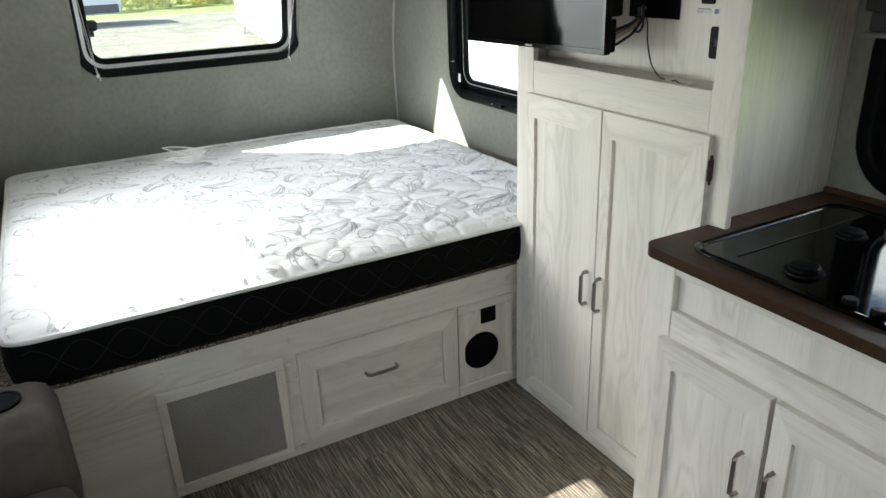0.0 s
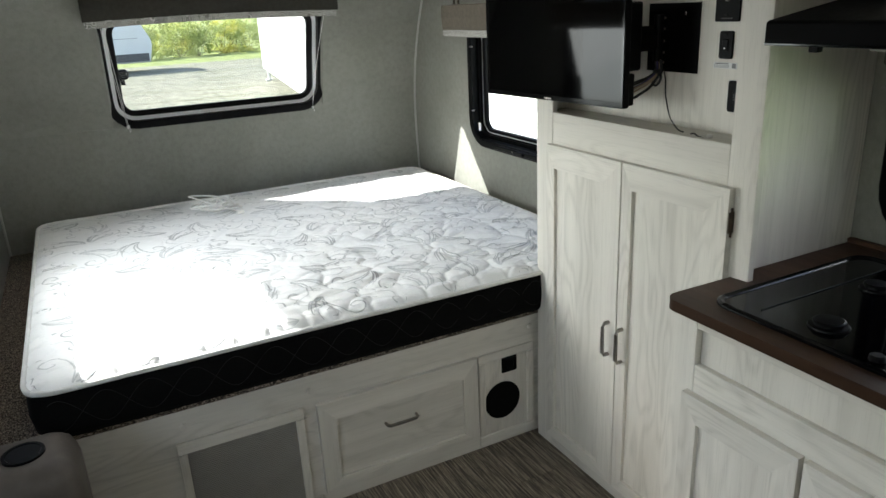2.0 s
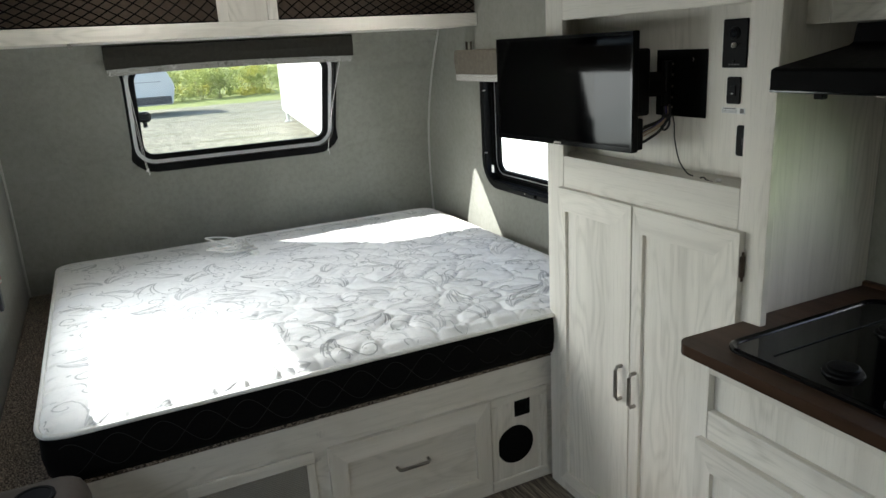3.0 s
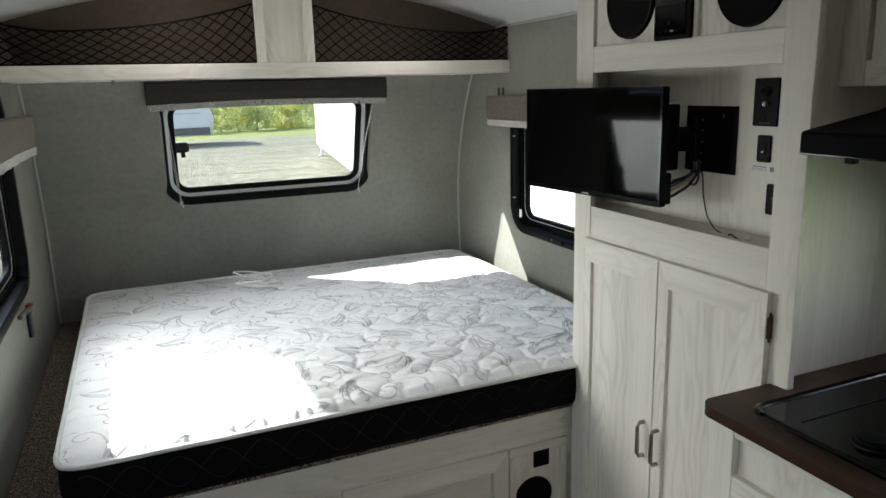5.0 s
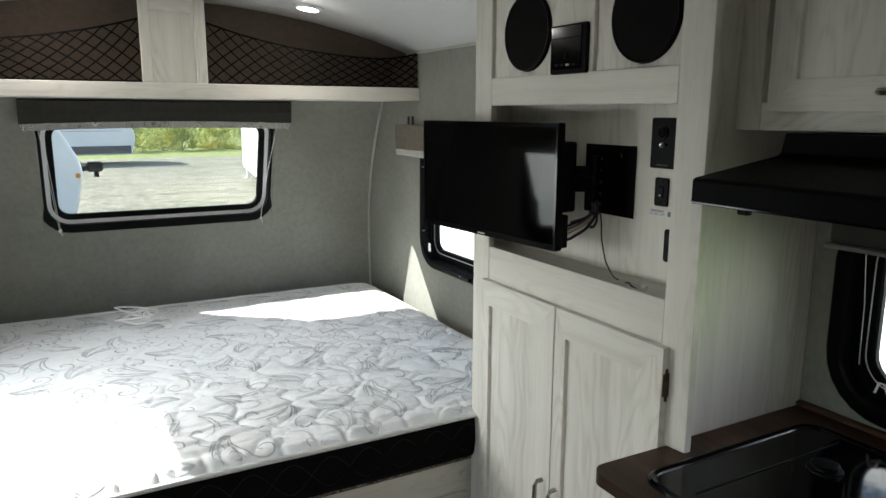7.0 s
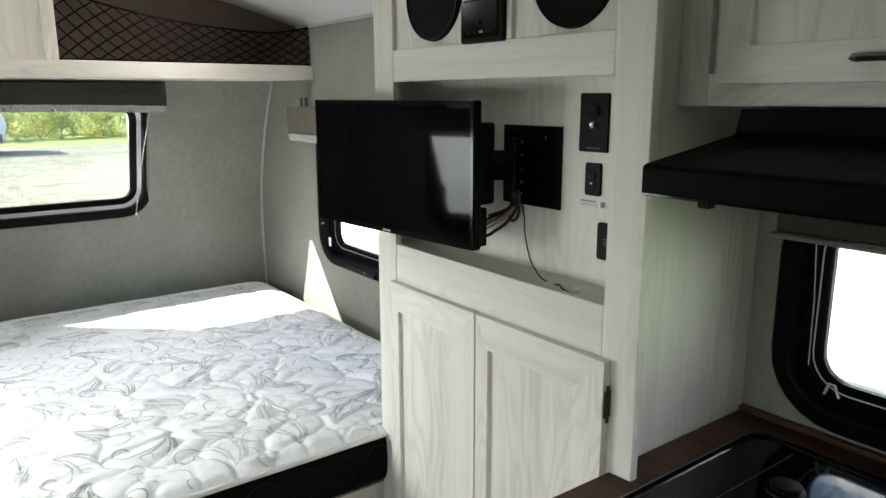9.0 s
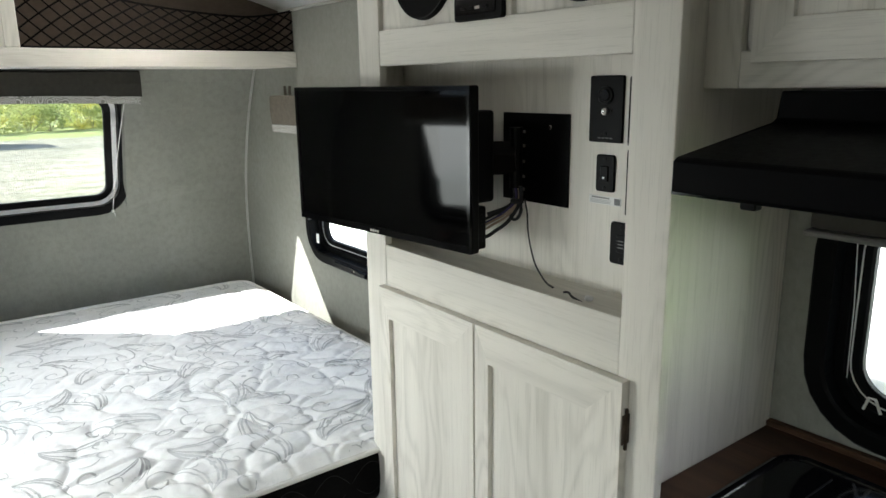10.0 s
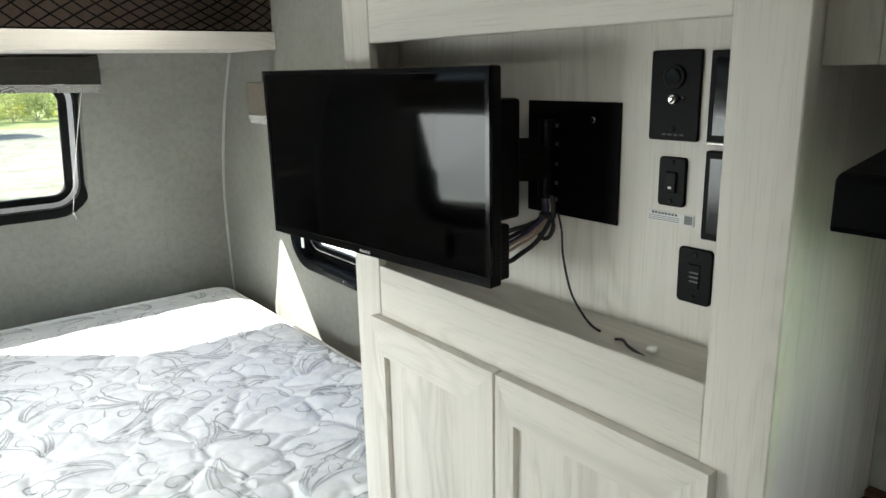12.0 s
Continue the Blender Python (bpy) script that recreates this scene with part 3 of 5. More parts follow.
QUILT_M, nt, b = material("white_quilted_ticking", 0.75)
v = coords(nt)
tone = noise_tex(nt, v, 5.0, 4)
knit = noise_tex(nt, v, 420.0, 2)
c = ramp(nt, tone, [(0.3, (0.82, 0.83, 0.835)), (0.7, (0.88, 0.88, 0.875))])
base(nt, b, mix(nt, c, (0.74, 0.75, 0.76), calc(nt, "MULTIPLY", ramp(nt, noise_tex(nt, coords(nt, (1, 1, 1)), 38.0, 3, 0.5, 1.5), [(0.55, (0, 0, 0)), (0.62, (1, 1, 1))]), 0.30)))
bump(nt, b, knit, 0.25, 0.002)
b.inputs["Sheen Weight"].default_value = 0.2

mattress = thing("mattress", (0.8, 2.75, 0.518), "white scroll-patterned quilted mattress with black side border, uncovered", "mattress")
bm = bmesh.new()
NX, NY = 330, 306
grid = []
for j in range(NY + 1):
    y = MY0 + (MY1 - MY0) * j / NY
    row = []
    for i in range(NX + 1):
        x = MX0 + (MX1 - MX0) * i / NX
        cx = max(0.0, 0.09 - min(x - MX0, MX1 - x)) ** 2
        cy = max(0.0, 0.09 - min(y - MY0, MY1 - y)) ** 2
        pull = 0.22 * cx * cy / 0.09 ** 3
        sx, sy = (1 if x < 0.8 else -1), (1 if y < 2.7 else -1)
        edge = min(x - MX0, MX1 - x, y - MY0, MY1 - y)
        lump = 0.005 * noise.noise((x * 2.6, y * 2.6, 9.0)) if edge < 0.001 else 0.0
        row.append(bm.verts.new((x + sx * pull, y + sy * pull + (lump if j in (0, NY) else 0), MZ + quilt(x, y))))
    grid.append(row)
for j in range(NY):
    for i in range(NX):
        bm.faces.new((grid[j][i], grid[j][i + 1], grid[j + 1][i + 1], grid[j + 1][i]))
rim = [tuple(w.co) for w in grid[0]] + [tuple(r[-1].co) for r in grid[1:]] + [tuple(w.co) for w in grid[-1][-2::-1]] + [tuple(r[0].co) for r in grid[-2:0:-1]]
part("quilted_top", bm, QUILT_M, mattress, "white quilted ticking", smooth=True)
bm = bmesh.new()
ring = rim[::6] + [rim[0]]
add_tube(bm, [(x, y, MZ + 0.001 + 0.002 * noise.noise((x * 6, y * 6, 3))) for x, y, z in ring], 0.0078, 8)
part("piping", bm, CORD, mattress, "white piped edge", smooth=True)
BORDER_M, nt, b = material("black_border_fabric", 0.9)
b.inputs["Specular IOR Level"].default_value = 0.15
base(nt, b, ramp(nt, noise_tex(nt, coords(nt), 160.0, 3), [(0.3, (0.0012, 0.0012, 0.0012)), (0.7, (0.0035, 0.0033, 0.0033))]))
bump(nt, b, noise_tex(nt, coords(nt), 300.0, 2), 0.3, 0.002)
bm = bmesh.new()
lows = []
for z, ins in ((0.660, 0.004), (0.635, 0.000), (0.585, -0.004), (0.54, 0.002), (0.5195, 0.012)):
    lows.append([bm.verts.new((x + (ins if x < 0.8 else -ins), y + (ins if y < 2.7 else -ins), z)) for x, y, _ in rim[::6]])
for a, c2 in zip(lows, lows[1:]):
    for k in range(len(a)):
        bm.faces.new((a[k], a[(k + 1) % len(a)], c2[(k + 1) % len(a)], c2[k]))
bm.faces.new(lows[0]), bm.faces.new(lows[-1])
part("border", bm, BORDER_M, mattress, "black quilted side border", smooth=True)
bm = bmesh.new()
for phase in (0.0, 0.5):
    pts = []
    for i in range(300):
        x = MX0 + 0.05 + (MX1 - MX0 - 0.1) * i / 299
        tri = abs(((x / 0.23 + phase) % 1.0) * 2 - 1)
        tri = tri * tri * (3 - 2 * tri)
        pts.append((x, MY0 - 0.0035, 0.550 + 0.090 * tri))
    add_tube(bm, pts, 0.0009, 4)
part("stitching", bm, plain("dark_grey_thread", (0.009, 0.0088, 0.0085), 0.8), mattress, "dark grey crossing stitch lines on the border")

# printed scrolls on the ticking
def stroke(bm, pts, width):
    last = None
    pts = [(p.x, p.y) for p in curve_points([(x, y, 0) for x, y in pts], 3)]
    for k, (x, y) in enumerate(pts):
        if not (MX0 + 0.02 < x < MX1 - 0.02 and MY0 + 0.012 < y < MY1 - 0.02):
            last = None
            continue
        a, c2 = pts[max(0, k - 1)], pts[min(len(pts) - 1, k + 1)]
        dx, dy = c2[0] - a[0], c2[1] - a[1]
        d = math.hypot(dx, dy) or 1
        taper = 0.25 + 0.75 * math.sin(math.pi * min(1, (k + 0.6) / len(pts)))
        ox, oy = -dy / d * width * taper / 2, dx / d * width * taper / 2
        pair = [bm.verts.new((px, py, MZ + quilt(px, py) + 0.0014)) for px, py in ((x - ox, y - oy), (x + ox, y + oy))]
        if last:
            bm.faces.new((last[0], last[1], pair[1], pair[0]))
        last = pair


def scroll(bm, cx, cy, turn, size, flip):
    """One printed sprig: a spiral curl, a sweep of leaf strokes and a small flower ring."""
    def put(pts):
        ca, sa = math.cos(turn), math.sin(turn)
        return [(cx + size * (ca * p * flip - sa * q), cy + size * (sa * p * flip + ca * q)) for p, q in pts]
    stroke(bm, put([(-0.1 + (0.34 - 0.30 * k / 16) * math.cos(0.45 * k), 0.5 + (0.34 - 0.30 * k / 16) * math.sin(0.45 * k)) for k in range(17)]), 0.0060)
    for s in range(5):
        bend, length = -0.75 + 0.36 * s, 0.75 + 0.18 * (s % 3)
        stroke(bm, put([(0.1 + length * t * math.cos(bend + 0.9 * t) , -0.5 + length * t * math.sin(bend + 0.9 * t) + 0.35 * t) for t in (k / 9 for k in range(10))]), 0.0062)
    stroke(bm, put([(-0.62 + 0.16 * math.cos(0.7 * k), -0.28 + 0.16 * math.sin(0.7 * k)) for k in range(9)]), 0.0050)
    stroke(bm, put([(-0.55 - 0.25 * t + 0.2 * math.sin(3 * t), -0.1 + 0.6 * t) for t in (k / 9 for k in range(10))]), 0.0050)
    for p, q in ((0.72, 0.10), (-0.25, 0.95)):
        stroke(bm, put([(p - 0.06, q - 0.03), (p, q + 0.02), (p + 0.07, q)]), 0.0110)
        stroke(bm, put([(p - 0.02, q + 0.07), (p, q), (p + 0.03, q - 0.07)]), 0.0080)
    stroke(bm, put([(0.5 + 0.13 * math.cos(0.8 * k + 1), 0.42 + 0.13 * math.sin(0.8 * k + 1)) for k in range(7)]), 0.0052)


bm = bmesh.new()
for j in range(9):
    for i in range(10):
        x = MX0 + 0.10 + 0.205 * i + (0.09 if j % 2 else 0) + rng.uniform(-0.03, 0.03)
        y = MY0 + 0.09 + 0.205 * j + rng.uniform(-0.03, 0.03)
        scroll(bm, x, y, rng.choice((0.4, 1.9, 3.5, 5.0)) + rng.uniform(-0.3, 0.3), rng.uniform(0.115, 0.150), rng.choice((-1, 1)))
tagged(part("scroll_print", bm, plain("grey_print", (0.54, 0.55, 0.56), 0.75, vary=0.25, scale=8), mattress), "grey printed leaf scrolls", kind="stuff")
bm = bmesh.new()
lab = [(-0.172, 2.815), (-0.030, 2.835), (-0.036, 2.872), (-0.178, 2.852)]
bm.faces.new([bm.verts.new((x, y, MZ + quilt(x, y) + 0.004)) for x, y in lab])
bmesh.ops.solidify(bm, geom=bm.faces[:], thickness=0.0008)
tag = part("label", bm, WHITE, mattress, "white sewn-on paper label")
bm = bmesh.new()
for k in range(3):
    add_box(bm, (-0.15, 2.832 + 0.010 * k, MZ + 0.0300), (-0.06 - 0.012 * k, 2.834 + 0.010 * k, MZ + 0.0305))
bmesh.ops.rotate(bm, verts=bm.verts[:], cent=(-0.10, 2.84, 0.68), matrix=Matrix.Rotation(radians(8), 3, "Z"))
part("print", bm, plain("grey_ink", (0.25, 0.25, 0.26), 0.7), tag)

# coiled white cord lying on the mattress
cable = thing("coiled_cable", (0.60, 3.33, 0.69), "coiled white extension cord lying on the mattress", "cable")
bm = bmesh.new()
pts = []
for k in range(132):
    a = 2 * math.pi * k / 24
    wob = noise.noise((k * 0.043, 2.0, 1.0))
    rx, ry = 0.084 + 0.034 * math.sin(k * 0.105), 0.062 + 0.026 * math.cos(k * 0.138)
    x, y = 0.585 + rx * math.cos(a + 0.5 * wob) + 0.020 * wob, 3.345 + ry * math.sin(a + 0.5 * wob) + 0.016 * math.sin(k * 0.061)
    pts.append((x, y, MZ + quilt(x, y) + 0.010 + 0.075 * (0.5 + 0.5 * math.sin(a * 0.5 + k * 0.021)) * (0.25 + 0.75 * k / 132)))
x1, y1 = 0.672, 3.275
pts += [(0.65, 3.31, MZ + quilt(0.65, 3.31) + 0.008), (x1, y1, MZ + quilt(x1, y1) + 0.006)]
add_tube(bm, pts, 0.0040, 6)
part("cord", bm, CORD, cable, smooth=True)
z = MZ + quilt(x1, y1)
part("plug", box((x1 - 0.012, y1 - 0.035, z), (x1 + 0.022, y1 + 0.004, z + 0.018), 0.005, 2), WHITE, cable, "white moulded plug")
bm = bmesh.new()
add_tube(bm, [(0.60 + 0.012 * math.cos(t), 3.345, MZ + 0.052 + 0.022 * math.sin(t)) for t in (k * 0.5 for k in range(14))], 0.004, 6)
part("tie", bm, CORD, cable)

# ---------------------------------------------------------------- wardrobe and entertainment centre
wardrobe = thing("wardrobe", (1.62, 1.42, 0), "tall whitewashed ash wardrobe with open television niche", "wardrobe")
ST_F, ST_N = 1.772, 1.072                 # inner edges of the far and near stiles
NICHE_B, NICHE_T = 1.227, 1.638           # opening of the niche
NICHE_X = 1.525                           # its back board
TOP = ceil_z(WARD_X) - 0.006


def face_x(x0):
    """Points on a face that looks towards -x: u runs from the far end towards the camera's end."""
    return lambda u, v, w: (x0 - w, u, v)


def slab_x(name, y0, y1, z0, z1, x0, x1, mat, parent, bevel=0.0015, label=""):
    return part(name, box((x0, y0, z0), (x1, y1, z1), bevel), mat, parent, label)


frame_x = (WARD_X, WARD_X + 0.019)
slab_x("stile", ST_F, WARD_F, 0.0, TOP, *frame_x, WOOD["z"], wardrobe)
slab_x("stile", WARD_N, ST_N, 0.0, TOP, *frame_x, WOOD["z"], wardrobe)
for z0, z1 in ((0.0, 0.075), (1.095, NICHE_B), (NICHE_T, 1.714), (1.935, TOP - 0.01)):
    slab_x("rail", ST_N + 0.0005, ST_F - 0.0005, z0, z1, WARD_X + 0.0008, WARD_X + 0.019, WOOD["y"], wardrobe)
slab_x("mid_stile", 1.338, 1.498, 1.7145, 1.9345, WARD_X + 0.0012, WARD_X + 0.019, WOOD["z"], wardrobe)
slab_x("side_panel", 1.045, 1.057, 0.0, ceil_z(RIGHT) - 0.004, WARD_X + 0.0195, RIGHT - 0.001, WOOD["z"], wardrobe)
slab_x("side_panel", WARD_F - 0.012, WARD_F, 0.0, ceil_z(RIGHT) - 0.004, WARD_X + 0.0195, RIGHT - 0.001, WOOD["z"], wardrobe)
slab_x("back_board", 1.0575, WARD_F - 0.0125, 1.17, 1.70, NICHE_X, NICHE_X + 0.006, WOOD["z"], wardrobe)
slab_x("niche_floor", 1.0575, WARD_F - 0.0125, 1.210, 1.222, WARD_X + 0.0195, NICHE_X - 0.0005, WOOD["y"], wardrobe)
slab_x("niche_top", 1.0575, WARD_F - 0.0125, 1.655, 1.667, WARD_X + 0.0195, NICHE_X - 0.0005, WOOD["y"], wardrobe)
for y0, y1 in ((ST_N + 0.0005, 1.3375), (1.4985, ST_F - 0.0005)):
    slab_x("speaker_board", y0, y1, 1.7145, 1.9345, WARD_X + 0.012, WARD_X + 0.018, WOOD["z"], wardrobe, 0.0)
for y0, y1, st, ys in ((1.423, 1.779, (0.075, 0.042), 1.453), (1.047, 1.4175, (0.075, 0.042), 1.392)):
    fx = WARD_X - 0.0015
    door = panel_door("door", wardrobe, lambda u, v, w, y0=y0, fx=fx: (fx - w, y0 + u, 0.056 + v), y1 - y0, 1.072, st, (0.045, 0.074), 0.018, (WOOD["z"], WOOD["y"], WOOD["z"]))
    bar_pull(door, (fx - 0.018, ys, 0.523), (fx - 0.018, ys, 0.630), (-0.024, 0, 0))
for z in (1.045, 0.135):
    bm = box((WARD_X - 0.0035, 1.0460, z - 0.032), (WARD_X - 0.0005, 1.058, z + 0.032), 0.001)
    add_box(bm, (WARD_X - 0.018, 1.0435, z - 0.026), (WARD_X - 0.0005, 1.0462, z + 0.026), 0.0005)
    add_tube(bm, [(WARD_X - 0.009, 1.0440, z - 0.036), (WARD_X - 0.009, 1.0440, z + 0.036)], 0.0032, 8)
    part("hinge", bm, BRONZE, wardrobe, "dark bronze door hinge")
for y, z in ((1.610, 1.826), (1.181, 1.823)):
    px = face_x(WARD_X + 0.0118)
    bm = add_slab(bmesh.new(), [(y + 0.098 * p, z + 0.098 * q) for p, q in disc(48)], px, 0.010, 0.004)
    s = part("speaker", bm, plain("black_speaker_cloth", (0.004, 0.0035, 0.0035), 0.9, relief=0.3, scale=50, spec=0.15), wardrobe, "round black cloth speaker grille")
    bm = add_ring(bmesh.new(), [[px(y + r * p, z + r * q, d) for p, q in disc(48)] for r, d in ((0.098, 0.009), (0.101, 0.0), (0.0985, 0.012), (0.095, 0.011))])
    part("rim", bm, PLASTIC, s)
GLOSS = plain("gloss_black", (0.002, 0.002, 0.0025), 0.10, vary=0.1, spec=0.28)
SCREEN, nt, b = material("black_television_screen", 0.048)
b.inputs["Specular IOR Level"].default_value = 0.19
base(nt, b, ramp(nt, noise_tex(nt, coords(nt), 4.0, 3), [(0.3, (0.0005, 0.0005, 0.0006)), (0.7, (0.0009, 0.0009, 0.0010))]))


def stereo():
    px = face_x(WARD_X + 0.0008)
    bm = add_slab(bmesh.new(), [(1.4195 + p, 1.769 + q) for p, q in rounded(0.136, 0.116, 0.006, 3)], px, 0.010, 0.002)
    ob = part("stereo", bm, PLASTIC, wardrobe, "black in-wall stereo with glossy face")
    bm = add_slab(bmesh.new(), [(1.4235 + p, 1.772 + q) for p, q in rounded(0.112, 0.100, 0.004, 3)], px, 0.0125)
    part("glass_face", bm, GLOSS, ob)
    part("disc_slot", box((WARD_X - 0.0125, 1.372, 1.7935), (WARD_X - 0.0118, 1.474, 1.7965)), SATIN, ob)
    for k in range(4):
        part("button", box((WARD_X - 0.0130, 1.388 + 0.021 * k, 1.730), (WARD_X - 0.0118, 1.401 + 0.021 * k, 1.735), 0.0003), STEEL if k == 1 else SATIN, ob)
    bm = add_slab(bmesh.new(), [(1.424 + 0.006 * p, 1.752 + 0.006 * q) for p, q in disc(16)], face_x(WARD_X - 0.0118), 0.003, 0.001)
    part("knob", bm, SATIN, ob)


stereo()

# ---------------------------------------------------------------- television on its swing arm
tv_far, tv_near = Vector((1.293, 1.968)), Vector((1.356, 1.385))
tv_w = (tv_near - tv_far).length
TV_Z0, TV_Z1 = 1.281, 1.595
tv_u = ((tv_near - tv_far) / tv_w).to_3d()
tv_n = Vector((tv_u.y, -tv_u.x, 0))                   # out of the screen, towards the aisle


def tvp(u, v, w):
    return Vector((tv_far.x, tv_far.y, TV_Z0)) + tv_u * u + Vector((0, 0, 1)) * v + tv_n * w


def tv_box(u0, u1, v0, v1, w0, w1, bevel=0.0):
    m = Matrix.Translation(tvp(0, 0, 0)) @ Matrix((tv_u, (0, 0, 1), tv_n)).transposed().to_4x4()
    return box((u0, v0, w0), (u1, v1, w1), bevel, 2, m)


tv_h = TV_Z1 - TV_Z0
television = thing("television", tvp(tv_w / 2, 0, -0.03), "black flat television switched off on a swing arm", "television")
part("panel", tv_box(0, tv_w, 0, tv_h, -0.024, -0.002, 0.004), PLASTIC, television)
bez = bmesh.new()
def tvloop(i, w, low=0.0):
    return [tvp(u, v, w) for u, v in ((i, i + low), (tv_w - i, i + low), (tv_w - i, tv_h - i), (i, tv_h - i))]
add_ring(bez, [tvloop(0.0006, -0.003), tvloop(0.0012, 0.0015), tvloop(0.0090, 0.0015, 0.006), tvloop(0.0100, -0.0005, 0.006), tvloop(0.0100, -0.003, 0.006)])
part("bezel", bez, GLOSS, television, "glossy black bezel")
bm = bmesh.new()
bm.faces.new([bm.verts.new(p) for p in tvloop(0.0098, -0.0004, 0.006)])
part("screen", bm, SCREEN, television, "dark reflective screen")
part("rear_housing", tv_box(0.06, tv_w - 0.006, 0.094, tv_h - 0.046, -0.072, -0.0245, 0.006), PLASTIC, television)
part("connector_box", tv_box(0.10, tv_w - 0.007, 0.004, 0.088, -0.050, -0.0245, 0.004), PLASTIC, television)
bm = bmesh.new()
for k in range(9):
    bm2 = tv_box(tv_w - 0.0072, tv_w - 0.0062, 0.018 + 0.0065 * k, 0.021 + 0.0065 * k, -0.044, -0.028)
    me = bpy.data.meshes.new("tmp")
    bm2.to_mesh(me), bm2.free()
    bm.from_mesh(me)
    bpy.data.meshes.remove(me)
part("vents", bm, SATIN, television)
for k in range(4):
    part("badge_bar", tv_box(tv_w * 0.5 - 0.014 + 0.0078 * k, tv_w * 0.5 - 0.0088 + 0.0078 * k, 0.0045, 0.0095, 0.0012, 0.0022), STEEL, television, "small grey maker's badge")
mount = thing("tv_mount", (1.52, 1.39, 1.45), "black steel wall mount with swing arm", "tv mount")
PLATE_Y0, PLATE_Y1, PLATE_Z0, PLATE_Z1 = 1.296, 1.480, 1.364, 1.540
slab_x("wall_plate", PLATE_Y0, PLATE_Y1, PLATE_Z0, PLATE_Z1, NICHE_X - 0.004, NICHE_X - 0.0005, SATIN, mount, 0.001)
arm_hub = Vector((NICHE_X - 0.018, 1.425, 1.452))
arm_end = tvp(tv_w * 0.66, tv_h * 0.53, -0.074)
bm = bmesh.new()
add_tube(bm, [(arm_hub.x, arm_hub.y, 1.392), (arm_hub.x, arm_hub.y, 1.512)], 0.013, 14)
part("pivot", bm, SATIN, mount)
bm = bmesh.new()
d = (arm_end - arm_hub)
for dz in (0.0,):
    o = Vector((0, 0, dz))
    add_tube(bm, [arm_hub + o, arm_hub + d * 0.35 + o + Vector((-0.01, -0.01, 0)), arm_end + o], 0.034, 4)
part("arm", bm, SATIN, mount)
slab_x("vesa_plate", arm_end.y - 0.055, arm_end.y + 0.055, 1.395, 1.505, arm_end.x - 0.008, arm_end.x - 0.003, SATIN, mount, 0.001)
for z in (1.385, 1.411, 1.441, 1.472, 1.500):
    part("clip", box((NICHE_X - 0.0065, 1.413, z), (NICHE_X - 0.004, 1.425, z + 0.006), 0.0005), STEEL, mount, "bright cable clip")
bm = add_slab(bmesh.new(), [(1.345 + 0.0045 * p, 1.514 + 0.0045 * q) for p, q in disc(14)], face_x(NICHE_X - 0.0038), 0.003, 0.001)
part("screw", bm, CHROME, mount, "bright screw head")

CABLE_BLACK = plain("black_cable", (0.010, 0.010, 0.011), 0.5)
CABLE_TAN = plain("tan_cable", (0.42, 0.31, 0.22), 0.5)
CABLE_VIOLET = plain("violet_cable", (0.06, 0.045, 0.14), 0.5)
lead_end = tvp(tv_w - 0.05, 0.045, -0.052)
cables = thing("cable_bundle", (1.48, 1.43, 1.36), "bundle of black, tan and violet television leads", "cables")
root = Vector((NICHE_X - 0.022, 1.417, 1.366))
for k, (mat, sag, rad) in enumerate(((CABLE_BLACK, 0.075, 0.0042), (CABLE_TAN, 0.052, 0.0026), (CABLE_TAN, 0.046, 0.0026), (CABLE_VIOLET, 0.038, 0.0026), (CABLE_BLACK, 0.030, 0.0035), (CABLE_BLACK, 0.060, 0.0030))):
    a = root + Vector((0.002 * (k % 3), 0.005 * (k - 2), 0.0))
    e = lead_end + Vector((0, 0.006 * k, 0.004 * (k % 3) - 0.004))
    mid = (a + e) / 2 + Vector((-0.002 * k, 0, -sag * 0.45))
    part("lead", tube(curve_points([a + Vector((0, 0, 0.03)), a, (a + mid) / 2 + Vector((0.0, -0.002, -sag * 0.12)), mid, (mid + e) / 2 + Vector((0, 0, -sag * 0.22)), e], 7), rad, 6), mat, cables)
bm = bmesh.new()
loop_pts = [root + Vector((-0.004 + 0.004 * math.sin(t), 0.016 * math.cos(t), -0.018 + 0.020 * math.sin(t))) for t in (k * 0.42 for k in range(32))]
add_tube(bm, loop_pts, 0.0034, 6)
part("loop", bm, CABLE_BLACK, cables)
part("plug", tube([root + Vector((0, 0.004, -0.006)), root + Vector((-0.012, 0.034, -0.022)), root + Vector((-0.020, 0.066, -0.034))], 0.0042, 8), CABLE_BLACK, cables)
part("tie", box(root + Vector((-0.010, -0.012, -0.006)), root + Vector((0.010, 0.012, 0.004)), 0.003), CABLE_BLACK, cables)
power = thing("power_cord", (1.47, 1.30, 1.222), "thin black power cord hanging into the niche", "cable")
part("cord", tube(curve_points([(1.505, 1.397, 1.372), (1.500, 1.384, 1.345), (1.499, 1.379, 1.305), (1.492, 1.355, 1.255), (1.478, 1.318, 1.232), (1.468, 1.292, 1.2245), (1.460, 1.270, 1.2242)], 8), 0.0019, 6), CABLE_BLACK, power, smooth=True)
stub = thing("loose_cord", (1.44, 1.20, 1.222), "short end of black cord lying in the niche", "cable")
part("cord", tube(curve_points([(1.452, 1.236, 1.2245), (1.450, 1.222, 1.2275), (1.440, 1.204, 1.2255), (1.430, 1.172, 1.2245)], 8), 0.0022, 6), CABLE_BLACK, stub, smooth=True)
knob = thing("white_knob", (1.455, 1.178, 1.222), "small round white plastic knob lying in the niche", "knob")
bm = bmesh.new()
prof = ((0.0, 0.0), (0.008, 0.0), (0.0105, 0.004), (0.0095, 0.009), (0.005, 0.0115), (0.0, 0.012))
